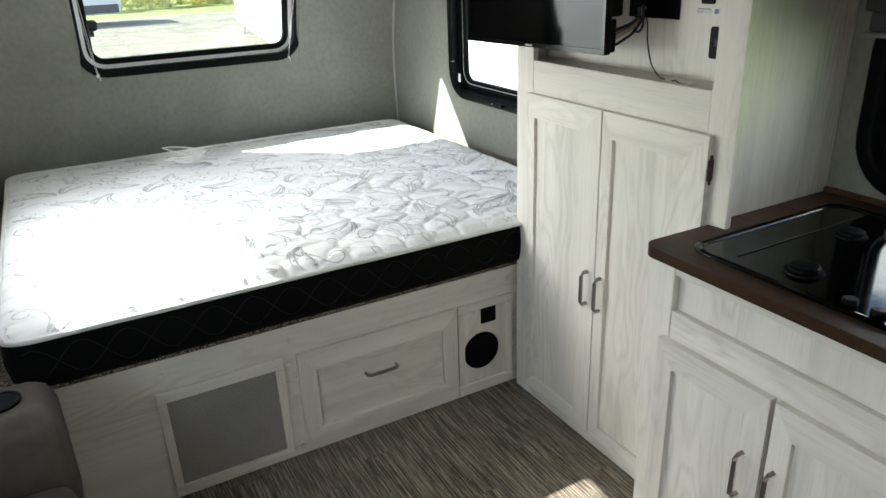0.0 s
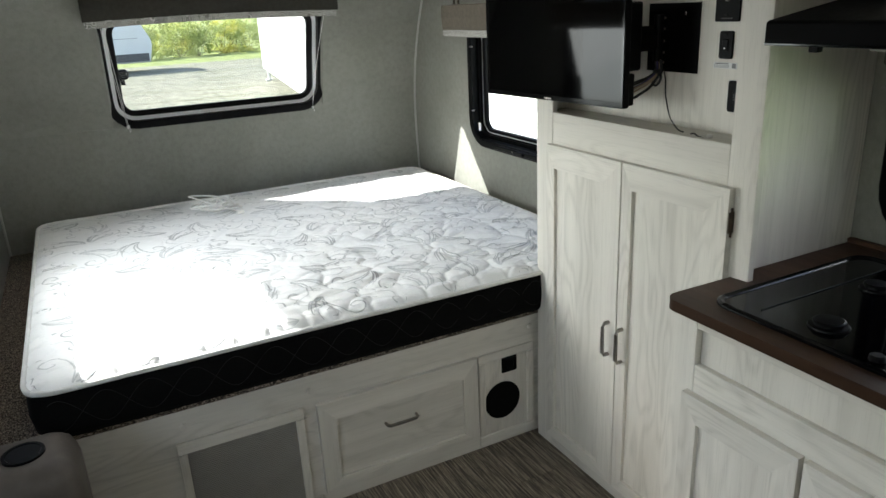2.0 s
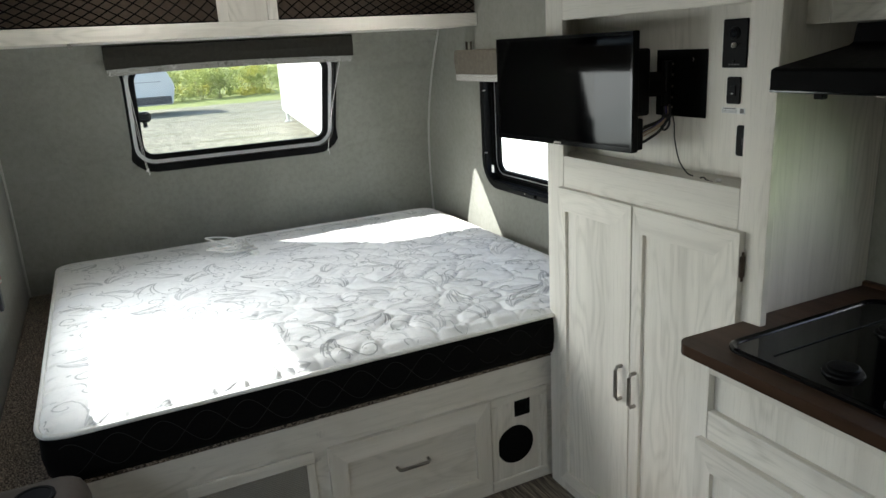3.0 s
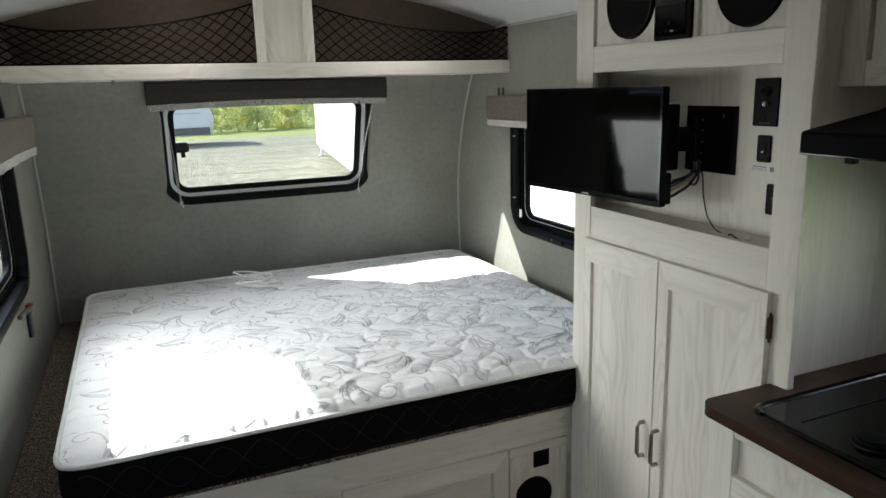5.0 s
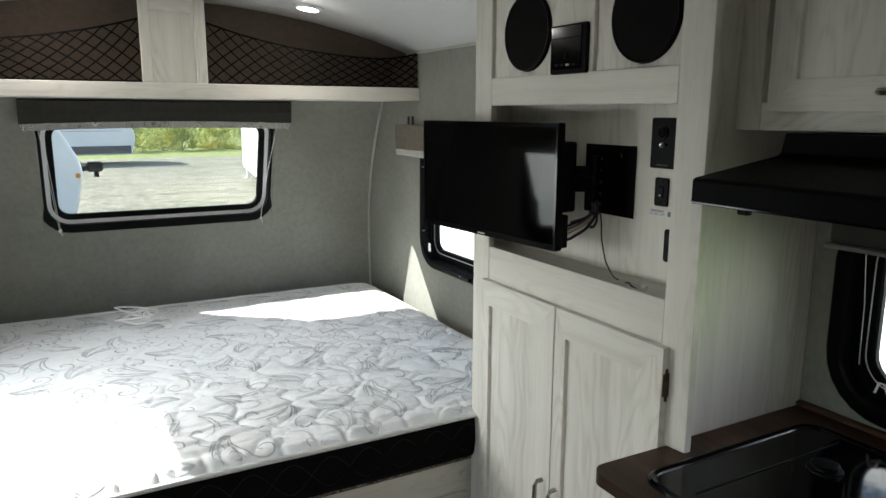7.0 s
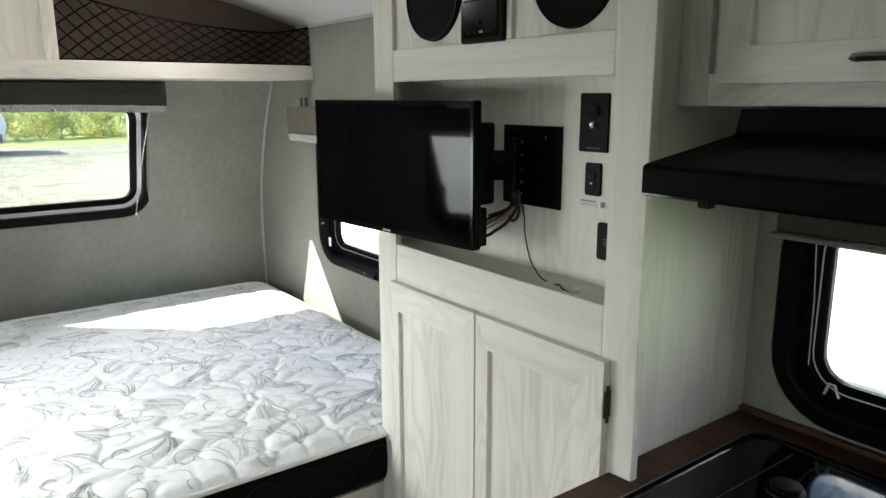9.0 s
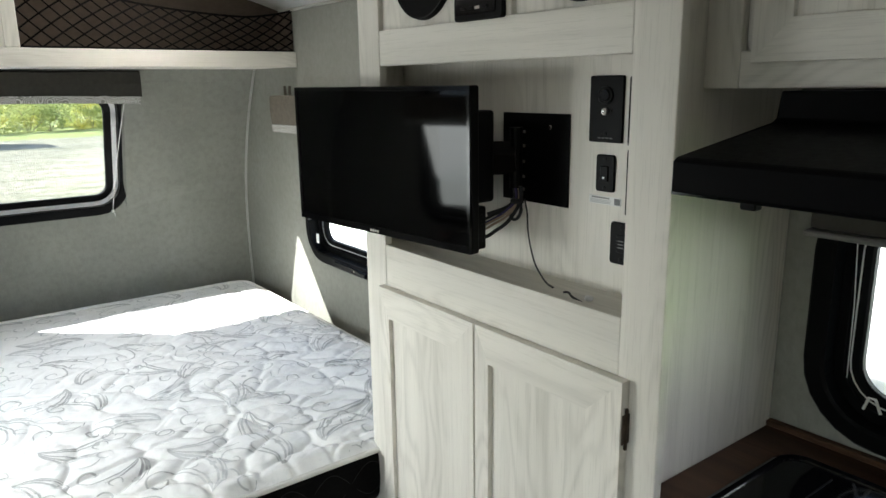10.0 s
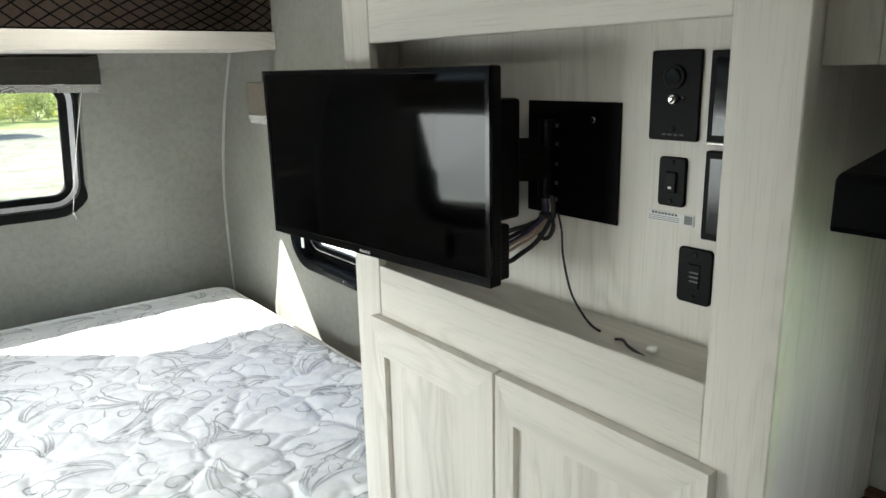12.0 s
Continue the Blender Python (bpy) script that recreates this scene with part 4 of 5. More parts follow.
rows = [[bm.verts.new((1.455 + 0.75 * r * c, 1.178 + 0.75 * r * s, 1.2223 + 0.75 * h)) for c, s in disc(20)] for r, h in prof[1:5]]
for a, c2 in zip(rows, rows[1:]):
    for k in range(20):
        bm.faces.new((a[k], a[(k + 1) % 20], c2[(k + 1) % 20], c2[k]))
bm.faces.new(rows[0]), bm.faces.new(rows[-1])
part("body", bm, WHITE, knob, smooth=True)


def wall_plate(name, yc, zc, w, h, label, category, r=0.003, depth=0.005, mat=None):
    ob = thing(name, (NICHE_X, yc, zc - h / 2), label, category)
    bm = add_slab(bmesh.new(), [(yc + p, zc + q) for p, q in rounded(w, h, r, 4)], face_x(NICHE_X - 0.0004), depth, 0.0015)
    part("plate", bm, mat or PLASTIC, ob)
    return ob


def stud(parent, y, z, r, d, mat, name="screw", label=""):
    bm = add_slab(bmesh.new(), [(y + r * p, z + r * q) for p, q in disc(16)], face_x(NICHE_X - 0.0050), d, min(0.001, d * 0.4))
    return part(name, bm, mat, parent, label)


aerial = wall_plate("aerial_socket", 1.211, 1.5505, 0.074, 0.115, "black aerial wall plate with coaxial socket", "wall socket")
stud(aerial, 1.211, 1.5745, 0.016, 0.004, SATIN, "socket")
stud(aerial, 1.211, 1.5745, 0.011, 0.007, GLOSS, "cap")
stud(aerial, 1.211, 1.5465, 0.0065, 0.006, STEEL, "coaxial_socket", "bright threaded coaxial socket")
stud(aerial, 1.211, 1.5465, 0.0035, 0.010, CHROME, "pin")
stud(aerial, 1.197, 1.5480, 0.003, 0.002, GLOSS, "led")
stud(aerial, 1.211, 1.5080, 0.004, 0.002, SATIN)
for k in range(4):
    part("print_bar", box((NICHE_X - 0.0060, 1.194 + 0.0088 * k, 1.4995), (NICHE_X - 0.0052, 1.200 + 0.0088 * k, 1.502)), plain("grey_lettering", (0.09, 0.09, 0.09), 0.6), aerial)
switch = wall_plate("switch_plate", 1.208, 1.4385, 0.041, 0.066, "small black rocker switch plate", "switch", 0.005)
part("rocker", box((NICHE_X - 0.0085, 1.199, 1.424), (NICHE_X - 0.0050, 1.217, 1.452), 0.0015), SATIN, switch)
part("lamp", box((NICHE_X - 0.0092, 1.2055, 1.4295), (NICHE_X - 0.0080, 1.2105, 1.4325)), WHITE, switch, "tiny white indicator")
stud(switch, 1.208, 1.4645, 0.0035, 0.0015, SATIN)
stud(switch, 1.208, 1.4125, 0.0035, 0.0015, SATIN)
usb = wall_plate("usb_plate", 1.1655, 1.3165, 0.050, 0.076, "black wall plate with charging ports", "wall socket", 0.006)
part("insert", box((NICHE_X - 0.0068, 1.156, 1.300), (NICHE_X - 0.0050, 1.175, 1.333), 0.001), SATIN, usb)
for k in range(3):
    part("port", box((NICHE_X - 0.0074, 1.158, 1.3085 + 0.006 * k), (NICHE_X - 0.0064, 1.171, 1.3107 + 0.006 * k)), plain("dull_metal", (0.10, 0.10, 0.10), 0.5), usb, "dull metal charging port")
stud(usb, 1.1655, 1.3460, 0.004, 0.0015, SATIN)
stud(usb, 1.1655, 1.2870, 0.004, 0.0015, SATIN)
monitor = wall_plate("tank_monitor", 1.105, 1.5485, 0.106, 0.115, "glossy black tank monitor panel", "control panel", 0.003, 0.010)
part("face", box((NICHE_X - 0.0125, 1.060, 1.503), (NICHE_X - 0.0100, 1.150, 1.598), 0.001), GLOSS, monitor)
part("edge_strip", box((NICHE_X - 0.0128, 1.055, 1.4915), (NICHE_X - 0.0100, 1.156, 1.4955), 0.0008), STEEL, monitor, "bright lower edge strip")
thermo = wall_plate("thermostat", 1.105, 1.427, 0.104, 0.114, "black framed thermostat panel with grey glossy face", "control panel", 0.003, 0.010)
part("face", box((NICHE_X - 0.0115, 1.060, 1.378), (NICHE_X - 0.0100, 1.150, 1.476), 0.001), plain("grey_glossy_face", (0.03, 0.03, 0.03), 0.12, spec=0.25), thermo)
sticker = wall_plate("sticker", 1.209, 1.3890, 0.074, 0.0150, "white printed paper sticker", "sticker", 0.001, 0.0012, WHITE)
INK = plain("black_ink", (0.05, 0.05, 0.05), 0.7)
for k in range(8):
    part("heading_bar", box((NICHE_X - 0.0019, 1.1985 + 0.0052 * k, 1.3922), (NICHE_X - 0.0015, 1.2018 + 0.0052 * k, 1.3950)), INK, sticker)
for k in range(3):
    part("text_bar", box((NICHE_X - 0.0019, 1.1950, 1.3838 + 0.0026 * k), (NICHE_X - 0.0015, 1.243, 1.3848 + 0.0026 * k)), plain("grey_ink_line", (0.3, 0.3, 0.3), 0.7), sticker)
part("square_mark", box((NICHE_X - 0.0019, 1.175, 1.3835), (NICHE_X - 0.0015, 1.187, 1.3950)), plain("grey_square", (0.22, 0.22, 0.22), 0.7), sticker)

# ---------------------------------------------------------------- kitchen
CAB_X, CAB_F = 1.213, 1.022
kitchen = thing("kitchen_cabinet", (1.5, 0.0, 0), "whitewashed ash base cabinet with two doors", "cabinet")
slab_x("end_panel", CAB_F - 0.016, CAB_F, 0.0, 0.883, CAB_X + 0.0195, WARD_X - 0.020, WOOD["z"], kitchen)
KN = -1.45
slab_x("stile", 0.952, CAB_F, 0.0, 0.883, CAB_X, CAB_X + 0.019, WOOD["z"], kitchen)
slab_x("stile", KN, KN + 0.07, 0.0, 0.883, CAB_X, CAB_X + 0.019, WOOD["z"], kitchen)
for z0, z1 in ((0.0, 0.115), (0.680, 0.766), (0.856, 0.883)):
    slab_x("rail", KN + 0.0705, 0.9515, z0, z1, CAB_X + 0.0006, CAB_X + 0.019, WOOD["y"], kitchen)
slab_x("false_front", KN + 0.07, 0.953, 0.7, 0.883, CAB_X + 0.0195, CAB_X + 0.026, WOOD["z"], kitchen)
slab_x("inner_side", KN, WARD_N - 0.003, 0.0, 0.883, RIGHT - 0.02, RIGHT - 0.002, WOOD["y"], kitchen)
slab_x("end_panel", KN, KN + 0.016, 0.0, 0.883, CAB_X + 0.0195, RIGHT - 0.021, WOOD["z"], kitchen)
for k, (y0, y1) in enumerate(((0.660, 0.966), (0.343, 0.649), (0.02, 0.326), (-0.297, 0.009))):
    fx = CAB_X - 0.0012
    door = panel_door("door", kitchen, lambda u, v, w, y0=y0, fx=fx: (fx - w, y0 + u, 0.095 + v), y1 - y0, 0.603, (0.058, 0.048), (0.058, 0.068), 0.018, (WOOD["z"], WOOD["y"], WOOD["z"]))
    ys = y0 + 0.044 if k % 2 == 0 else y1 - 0.021
    bar_pull(door, (fx - 0.018, ys, 0.433), (fx - 0.018, ys, 0.541), (-0.024, 0, 0))

worktop = thing("worktop", (1.5, 0.0, 0.884), "dark brown wood-look laminate worktop with rounded corner", "worktop")
r = 0.035
CTR_X, CTR_F = 1.192, 1.038
COOK = (1.255, 1.775, 0.400, 0.955)                   # cooktop cut-out
corner = [(CTR_X + r - r * math.sin(radians(a)), CTR_F - r + r * math.cos(radians(a))) for a in range(0, 91, 9)]
outline = [(RIGHT - 0.002, KN), (RIGHT - 0.002, 1.0435), (WARD_X + 0.0205, 1.0435), (WARD_X + 0.0205, WARD_N - 0.002), (WARD_X - 0.003, WARD_N - 0.002), (WARD_X - 0.003, CTR_F)] + corner + [(CTR_X, KN)]
bm = bmesh.new()
lo = [bm.verts.new((x, y, 0.884)) for x, y in outline]
hi = [bm.verts.new((x, y, CTR_Z)) for x, y in outline]
for k in range(len(lo)):
    bm.faces.new((lo[k], lo[(k + 1) % len(lo)], hi[(k + 1) % len(lo)], hi[k]))
bm.faces.new(lo)
top = bm.faces.new(hi)
bmesh.ops.bevel(bm, geom=list(top.edges), offset=0.003, segments=2, profile=0.5, affect="EDGES")
part("top", bm, COUNTER, worktop)
part("backsplash", box((RIGHT - 0.020, KN, CTR_Z), (RIGHT - 0.002, 1.043, CTR_Z + 0.012), 0.002), COUNTER, worktop, "low dark upstand along the wall")

ENAMEL = plain("black_enamel", (0.002, 0.002, 0.0025), 0.06, vary=0.2, scale=6, spec=0.26)
cooktop = thing("cooktop", (1.5, 0.68, CTR_Z), "black enamel gas cooktop let into the worktop", "cooktop")
cx, cy, cw, ch = (COOK[0] + COOK[1]) / 2, (COOK[2] + COOK[3]) / 2, COOK[1] - COOK[0], COOK[3] - COOK[2]


def cook_loop(grow, z):
    return [(cx + p, cy + q, z) for p, q in rounded(cw + 2 * grow, ch + 2 * grow, 0.045 + grow, 6)]


bm = add_ring(bmesh.new(), [cook_loop(0.008, CTR_Z + 0.0004), cook_loop(0.007, CTR_Z + 0.006), cook_loop(0.0, CTR_Z + 0.009), cook_loop(-0.008, CTR_Z + 0.006), cook_loop(-0.012, CTR_Z + 0.0006)])
part("rim", bm, ENAMEL, cooktop)
bm = bmesh.new()
bm.faces.new([bm.verts.new(p) for p in cook_loop(-0.010, CTR_Z + 0.003)])
part("tray", bm, ENAMEL, cooktop)
for x, y, s in ((1.345, 0.735, 0.80), (1.60, 0.800, 0.70), (1.60, 0.55, 0.70)):
    bm = bmesh.new()
    prof = ((0.050, 0.0), (0.048, 0.004), (0.036, 0.005), (0.035, 0.009), (0.039, 0.010), (0.039, 0.013), (0.034, 0.015), (0.006, 0.016))
    rows = [[bm.verts.new((x + r2 * s * c, y + r2 * s * q, CTR_Z + 0.0035 + h)) for c, q in disc(28)] for r2, h in prof]
    for a, c2 in zip(rows, rows[1:]):
        for k in range(28):
            bm.faces.new((a[k], a[(k + 1) % 28], c2[(k + 1) % 28], c2[k]))
    bm.faces.new(rows[0]), bm.faces.new(rows[-1])
    part("burner", bm, SATIN, cooktop, "black cast burner with cap")
for k in range(4):
    bm = bmesh.new()
    y = 0.60 - 0.055 * k
    rows = [[bm.verts.new((1.290 + r2 * c, y + r2 * q, CTR_Z + 0.0035 + h)) for c, q in disc(20)] for r2, h in ((0.015, 0), (0.014, 0.008), (0.011, 0.011))]
    for a, c2 in zip(rows, rows[1:]):
        for i in range(20):
            bm.faces.new((a[i], a[(i + 1) % 20], c2[(i + 1) % 20], c2[i]))
    bm.faces.new(rows[0]), bm.faces.new(rows[-1])
    part("knob", bm, PLASTIC, cooktop)
bm = bmesh.new()
add_tube(bm, [(1.30, 0.860, CTR_Z + 0.0042), (1.74, 0.860, CTR_Z + 0.0042)], 0.0014, 6)
part("seam", bm, SATIN, cooktop)

OHC_X = 1.552
overhead = thing("overhead_cabinet", (1.7, 0.2, 1.585), "whitewashed ash wall cabinet over the range hood", "wall cabinet")
OT = ceil_z(OHC_X) - 0.006
slab_x("stile", 0.985, 1.0440, 1.585, OT, OHC_X, OHC_X + 0.019, WOOD["z"], overhead)
slab_x("rail", KN, 0.9845, 1.585, 1.640, OHC_X + 0.0006, OHC_X + 0.019, WOOD["y"], overhead)
slab_x("rail", KN, 0.9845, 1.945, OT - 0.01, OHC_X + 0.0006, OHC_X + 0.019, WOOD["y"], overhead)
slab_x("bottom", KN, 1.0440, 1.588, 1.600, OHC_X + 0.0195, RIGHT - 0.001, WOOD["y"], overhead)
slab_x("filler", KN, 0.99, 1.62, 1.95, OHC_X + 0.0195, OHC_X + 0.026, WOOD["z"], overhead)
for y0, y1 in ((0.405, 0.957), (-0.16, 0.392), (-0.73, -0.175)):
    fx = OHC_X - 0.0012
    door = panel_door("door", overhead, lambda u, v, w, y0=y0, fx=fx: (fx - w, y0 + u, 1.622 + v), y1 - y0, 0.330, (0.060, 0.058), (0.060, 0.060), 0.018, (WOOD["z"], WOOD["y"], WOOD["z"]))
    bar_pull(door, (fx - 0.018, y0 + 0.228, 1.655), (fx - 0.018, y0 + 0.328, 1.655), (-0.022, 0, 0), "warm nickel bar pull")

hood = thing("range_hood", (1.66, 0.68, 1.40), "satin black range hood below the wall cabinet", "range hood")
HX, HY0, HY1 = 1.268, 0.330, 0.893
prof = [(RIGHT - 0.003, 1.440), (HX + 0.03, 1.460), (HX, 1.463), (HX, 1.504), (HX + 0.006, 1.508), (OHC_X - 0.060, 1.538), (OHC_X - 0.048, 1.544), (OHC_X - 0.044, 1.582), (RIGHT - 0.003, 1.582)]
bm = bmesh.new()
e = [[bm.verts.new((x, y, z)) for x, z in prof] for y in (HY0, HY1)]
for k in range(len(prof)):
    bm.faces.new((e[0][k], e[0][(k + 1) % len(prof)], e[1][(k + 1) % len(prof)], e[1][k]))
bm.faces.new(e[0]), bm.faces.new(e[1])
bmesh.ops.bevel(bm, geom=bm.edges[:], offset=0.002, segments=1, affect="EDGES")
part("canopy", bm, plain("black_hood_paint", (0.0018, 0.0018, 0.002), 0.5, vary=0.2, spec=0.05), hood)
part("lip", box((HX - 0.002, HY0 + 0.002, 1.4640), (HX + 0.0005, HY1 - 0.002, 1.4670)), GLOSS, hood)
part("switch", box((HX + 0.030, 0.80, 1.4500), (HX + 0.046, 0.82, 1.4610), 0.002), PLASTIC, hood)
part("filter", box((1.45, 0.42, 1.4420), (1.75, 0.80, 1.4470), 0.002), STEEL, hood, "grey mesh grease filter")

blind = thing("window_blind", (1.83, 0.45, 1.30), "rolled grey shade above the kitchen window", "blind")
part("headrail", box((RIGHT - 0.062, -0.16, 1.379), (RIGHT - 0.013, 0.992, 1.414), 0.004), plain("dark_taupe_cloth", (0.055, 0.048, 0.040), 0.85), blind)
part("shade", box((RIGHT - 0.044, -0.15, 1.332), (RIGHT - 0.030, 0.985, 1.378), 0.004), plain("dark_taupe_pleats", (0.06, 0.055, 0.048), 0.85), blind)
part("bottom_bar", box((RIGHT - 0.058, -0.155, 1.320), (RIGHT - 0.024, 0.990, 1.331), 0.003), plain("grey_blind_bar", (0.22, 0.21, 0.20), 0.5), blind, "grey bottom bar")
for y in (0.902, 0.03):
    bm = bmesh.new()
    add_tube(bm, [(RIGHT - 0.040, y, 1.325), (RIGHT - 0.022, y, 1.20), (RIGHT - 0.016, y, 1.06)], 0.0010, 5)
    part("cord", bm, CORD, blind)

# ---------------------------------------------------------------- shelf over the bed, with nets
shelf = thing("overhead_shelf", (0.765, 3.4, 1.672), "whitewashed storage shelf over the bed with centre post", "shelf")
part("fascia", box((LEFT + 0.002, SHELF_Y - 0.010, 1.672), (RIGHT - 0.002, SHELF_Y + 0.010, 1.733), 0.002), WOOD["x"], shelf)
part("board", box((LEFT + 0.002, SHELF_Y + 0.0105, 1.674), (RIGHT - 0.002, front_y(1.69) - 0.004, 1.690)), WOOD["x"], shelf)
PX0, PX1 = 0.634, 0.886
PT = 2.062
for x0, x1 in ((PX0, 0.674), (0.842, PX1)):
    part("post_stile", box((x0, SHELF_Y - 0.009, 1.7335), (x1, SHELF_Y + 0.012, PT), 0.002), WOOD["z"], shelf)
part("post_rail", box((0.6745, SHELF_Y - 0.0085, 2.010), (0.8415, SHELF_Y + 0.012, PT), 0.002), WOOD["x"], shelf)
part("post_panel", box((0.6735, SHELF_Y + 0.001, 1.7335), (0.8425, SHELF_Y + 0.010, 2.012)), WOOD["z"], shelf)
part("clip", box((0.046, SHELF_Y + 0.04, 1.655), (0.060, SHELF_Y + 0.05, 1.674), 0.001), STEEL, shelf, "small metal clip under the shelf")
NET_M = plain("black_net_cord", (0.003, 0.0025, 0.0025), 0.9, spec=0.1)


def net(x_post, x_wall, label):
    """A sagging diamond net between the post and the side wall."""
    ob = thing("storage_net", ((x_post + x_wall) / 2, SHELF_Y + 0.012, 1.735), label, "net", "storage nets")
    cols_n, rows_n = 30, 8
    def top(t):
        return 1.860 + 0.118 * (1 - t) ** 2.6 + 0.034 * max(0.0, (t - 0.78) / 0.22) ** 1.6
    def at(i, j):
        t = i / cols_n
        z0 = 1.737
        z = z0 + (top(t) - z0) * (j / rows_n) ** 1.05
        sag = 0.020 * math.sin(math.pi * j / rows_n) * math.sin(math.pi * t)
        return Vector((x_post + (x_wall - x_post) * t, SHELF_Y + 0.010 - sag + 0.004 * noise.noise((i * 0.3, j * 0.5, x_post)), z))
    bm = bmesh.new()
    for i in range(cols_n):
        for j in range(rows_n):
            if (i + j) % 2 == 0:
                add_tube(bm, [at(i, j), at(i + 1, j + 1)], 0.0030, 4, False)
            else:
                add_tube(bm, [at(i, j + 1), at(i + 1, j)], 0.0030, 4, False)
    part("mesh", bm, NET_M, ob)
    part("edge_cord", tube([at(i, rows_n) for i in range(cols_n + 1)], 0.0038, 6), NET_M, ob)
    part("lower_cord", tube([at(i, 0) for i in range(0, cols_n + 1, 4)] + [at(cols_n, 0)], 0.0030, 6), NET_M, ob)
    return ob


net(PX0 - 0.003, LEFT + 0.004, "black elastic cargo net beside the shelf post")
net(PX1 + 0.003, RIGHT - 0.004, "black elastic cargo net beside the shelf post")

# dark lining of the sloped nose above the shelf
LINER = plain("dark_brown_lining", (0.095, 0.072, 0.055), 0.85, vary=0.15, scale=40, relief=0.2)
bm = bmesh.new()
lx = [LEFT + 0.001 + (RIGHT - LEFT - 0.002) * k / 24 for k in range(25)]
rows = [[bm.verts.new(p) for p in ((x, front_y(1.70) - 0.003, 1.6905), (x, front_y(1.70) - 0.06, 1.80), (x, 3.30, ceil_z(x) - 0.03), (x, 3.26, ceil_z(x) - 0.0015))] for x in lx]
for a, c in zip(rows, rows[1:]):
    for k in range(3):
        bm.faces.new((a[k], a[k + 1], c[k + 1], c[k]))
structure(part("wall_nose_lining", bm, LINER, smooth=True), "dark brown lining sloping up behind the nets", "wall")

for name, x0, x1 in (("wall_nose_lining_right", RIGHT - 0.005, RIGHT - 0.001), ("wall_nose_lining_left", LEFT + 0.001, LEFT + 0.005)):
    structure(part(name, box((x0, SHELF_Y + 0.016, 1.6915), (x1, 3.552, ceil_z(RIGHT) - 0.002)), LINER), "dark brown lining at the end of the shelf", "wall")

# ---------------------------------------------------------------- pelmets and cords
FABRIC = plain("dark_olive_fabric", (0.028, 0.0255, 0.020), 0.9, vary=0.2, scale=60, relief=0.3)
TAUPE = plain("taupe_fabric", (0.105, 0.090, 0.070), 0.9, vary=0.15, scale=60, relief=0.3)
TRIM_M, nt, b = material("grey_white_patterned_trim", 0.85)
vt = nt.nodes.new("ShaderNodeTexVoronoi")
vt.feature = "F1"
vt.inputs["Scale"].default_value = 30.0
vt.inputs["Randomness"].default_value = 0.7
nt.links.new(coords(nt), vt.inputs["Vector"])
arcs = calc(nt, "PINGPONG", calc(nt, "MULTIPLY", vt.outputs["Distance"], 11.0), 1.0)
base(nt, b, ramp(nt, arcs, [(0.50, (0.17, 0.165, 0.15)), (0.78, (0.66, 0.645, 0.61))]))


def pelmet(name, n, place, half, drop, trim, mat, label, arch=0.012):
    """A padded pelmet with a patterned hem; place(u, v, w): along, up from the lower edge, out from the wall."""
    ob = thing(name, place(0, 0, 0.03), label, "valance")
    def rise(t):
        return arch * (1 - t * t)
    bm = bmesh.new()
    rows = []
    for k in range(n + 1):
        t = -1 + 2 * k / n
        u, lift = half * t, rise(t)
        rows.append([bm.verts.new(place(u, v, w)) for v, w in ((trim + lift, 0.002), (trim + lift, 0.062), (trim + drop * 0.5, 0.068), (trim + drop - 0.006, 0.066), (trim + drop, 0.060), (trim + drop, 0.002))])
    for a, c in zip(rows, rows[1:]):
        for k in range(6):
            bm.faces.new((a[k], a[(k + 1) % 6], c[(k + 1) % 6], c[k]))
    bm.faces.new(rows[0]), bm.faces.new(rows[-1])
    part("board", bm, mat, ob)
    bm = bmesh.new()
    rows = []
    for k in range(n + 1):
        t = -1 + 2 * k / n
        lift, ruffle = rise(t), 0.0025 * math.sin(k * 1.7)
        rows.append([bm.verts.new(place((half - 0.006) * t, v, w + ruffle)) for v, w in ((0.0 + lift, 0.052), (0.0 + lift, 0.060), (trim + lift - 0.001, 0.0645), (trim + lift - 0.001, 0.050))])
    for a, c in zip(rows, rows[1:]):
        for k in range(4):
            bm.faces.new((a[k], a[(k + 1) % 4], c[(k + 1) % 4], c[k]))
    bm.faces.new(rows[0]), bm.faces.new(rows[-1])
    part("hem", bm, TRIM_M, ob, "grey hem with a white scroll pattern")
    return ob


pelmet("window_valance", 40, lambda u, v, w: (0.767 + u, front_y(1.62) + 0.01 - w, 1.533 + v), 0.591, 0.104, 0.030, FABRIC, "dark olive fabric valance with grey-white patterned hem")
side = pelmet("window_valance", 30, lambda u, v, w: (RIGHT - 0.030 - w, 2.575 + u, 1.412 + v), 0.637, 0.116, 0.032, TAUPE, "taupe fabric valance with pale patterned hem", 0.0)
for y in (3.205, 3.160):
    part("bracket", box((RIGHT - 0.032, y - 0.004, 1.53), (RIGHT - 0.022, y + 0.004, 1.598), 0.001), TAUPE, side)
other = pelmet("window_valance", 30, lambda u, v, w: (LEFT + 0.030 + w, 2.515 + u, 1.397 + v), 0.560, 0.116, 0.032, TAUPE, "taupe fabric valance with pale patterned hem", 0.006)
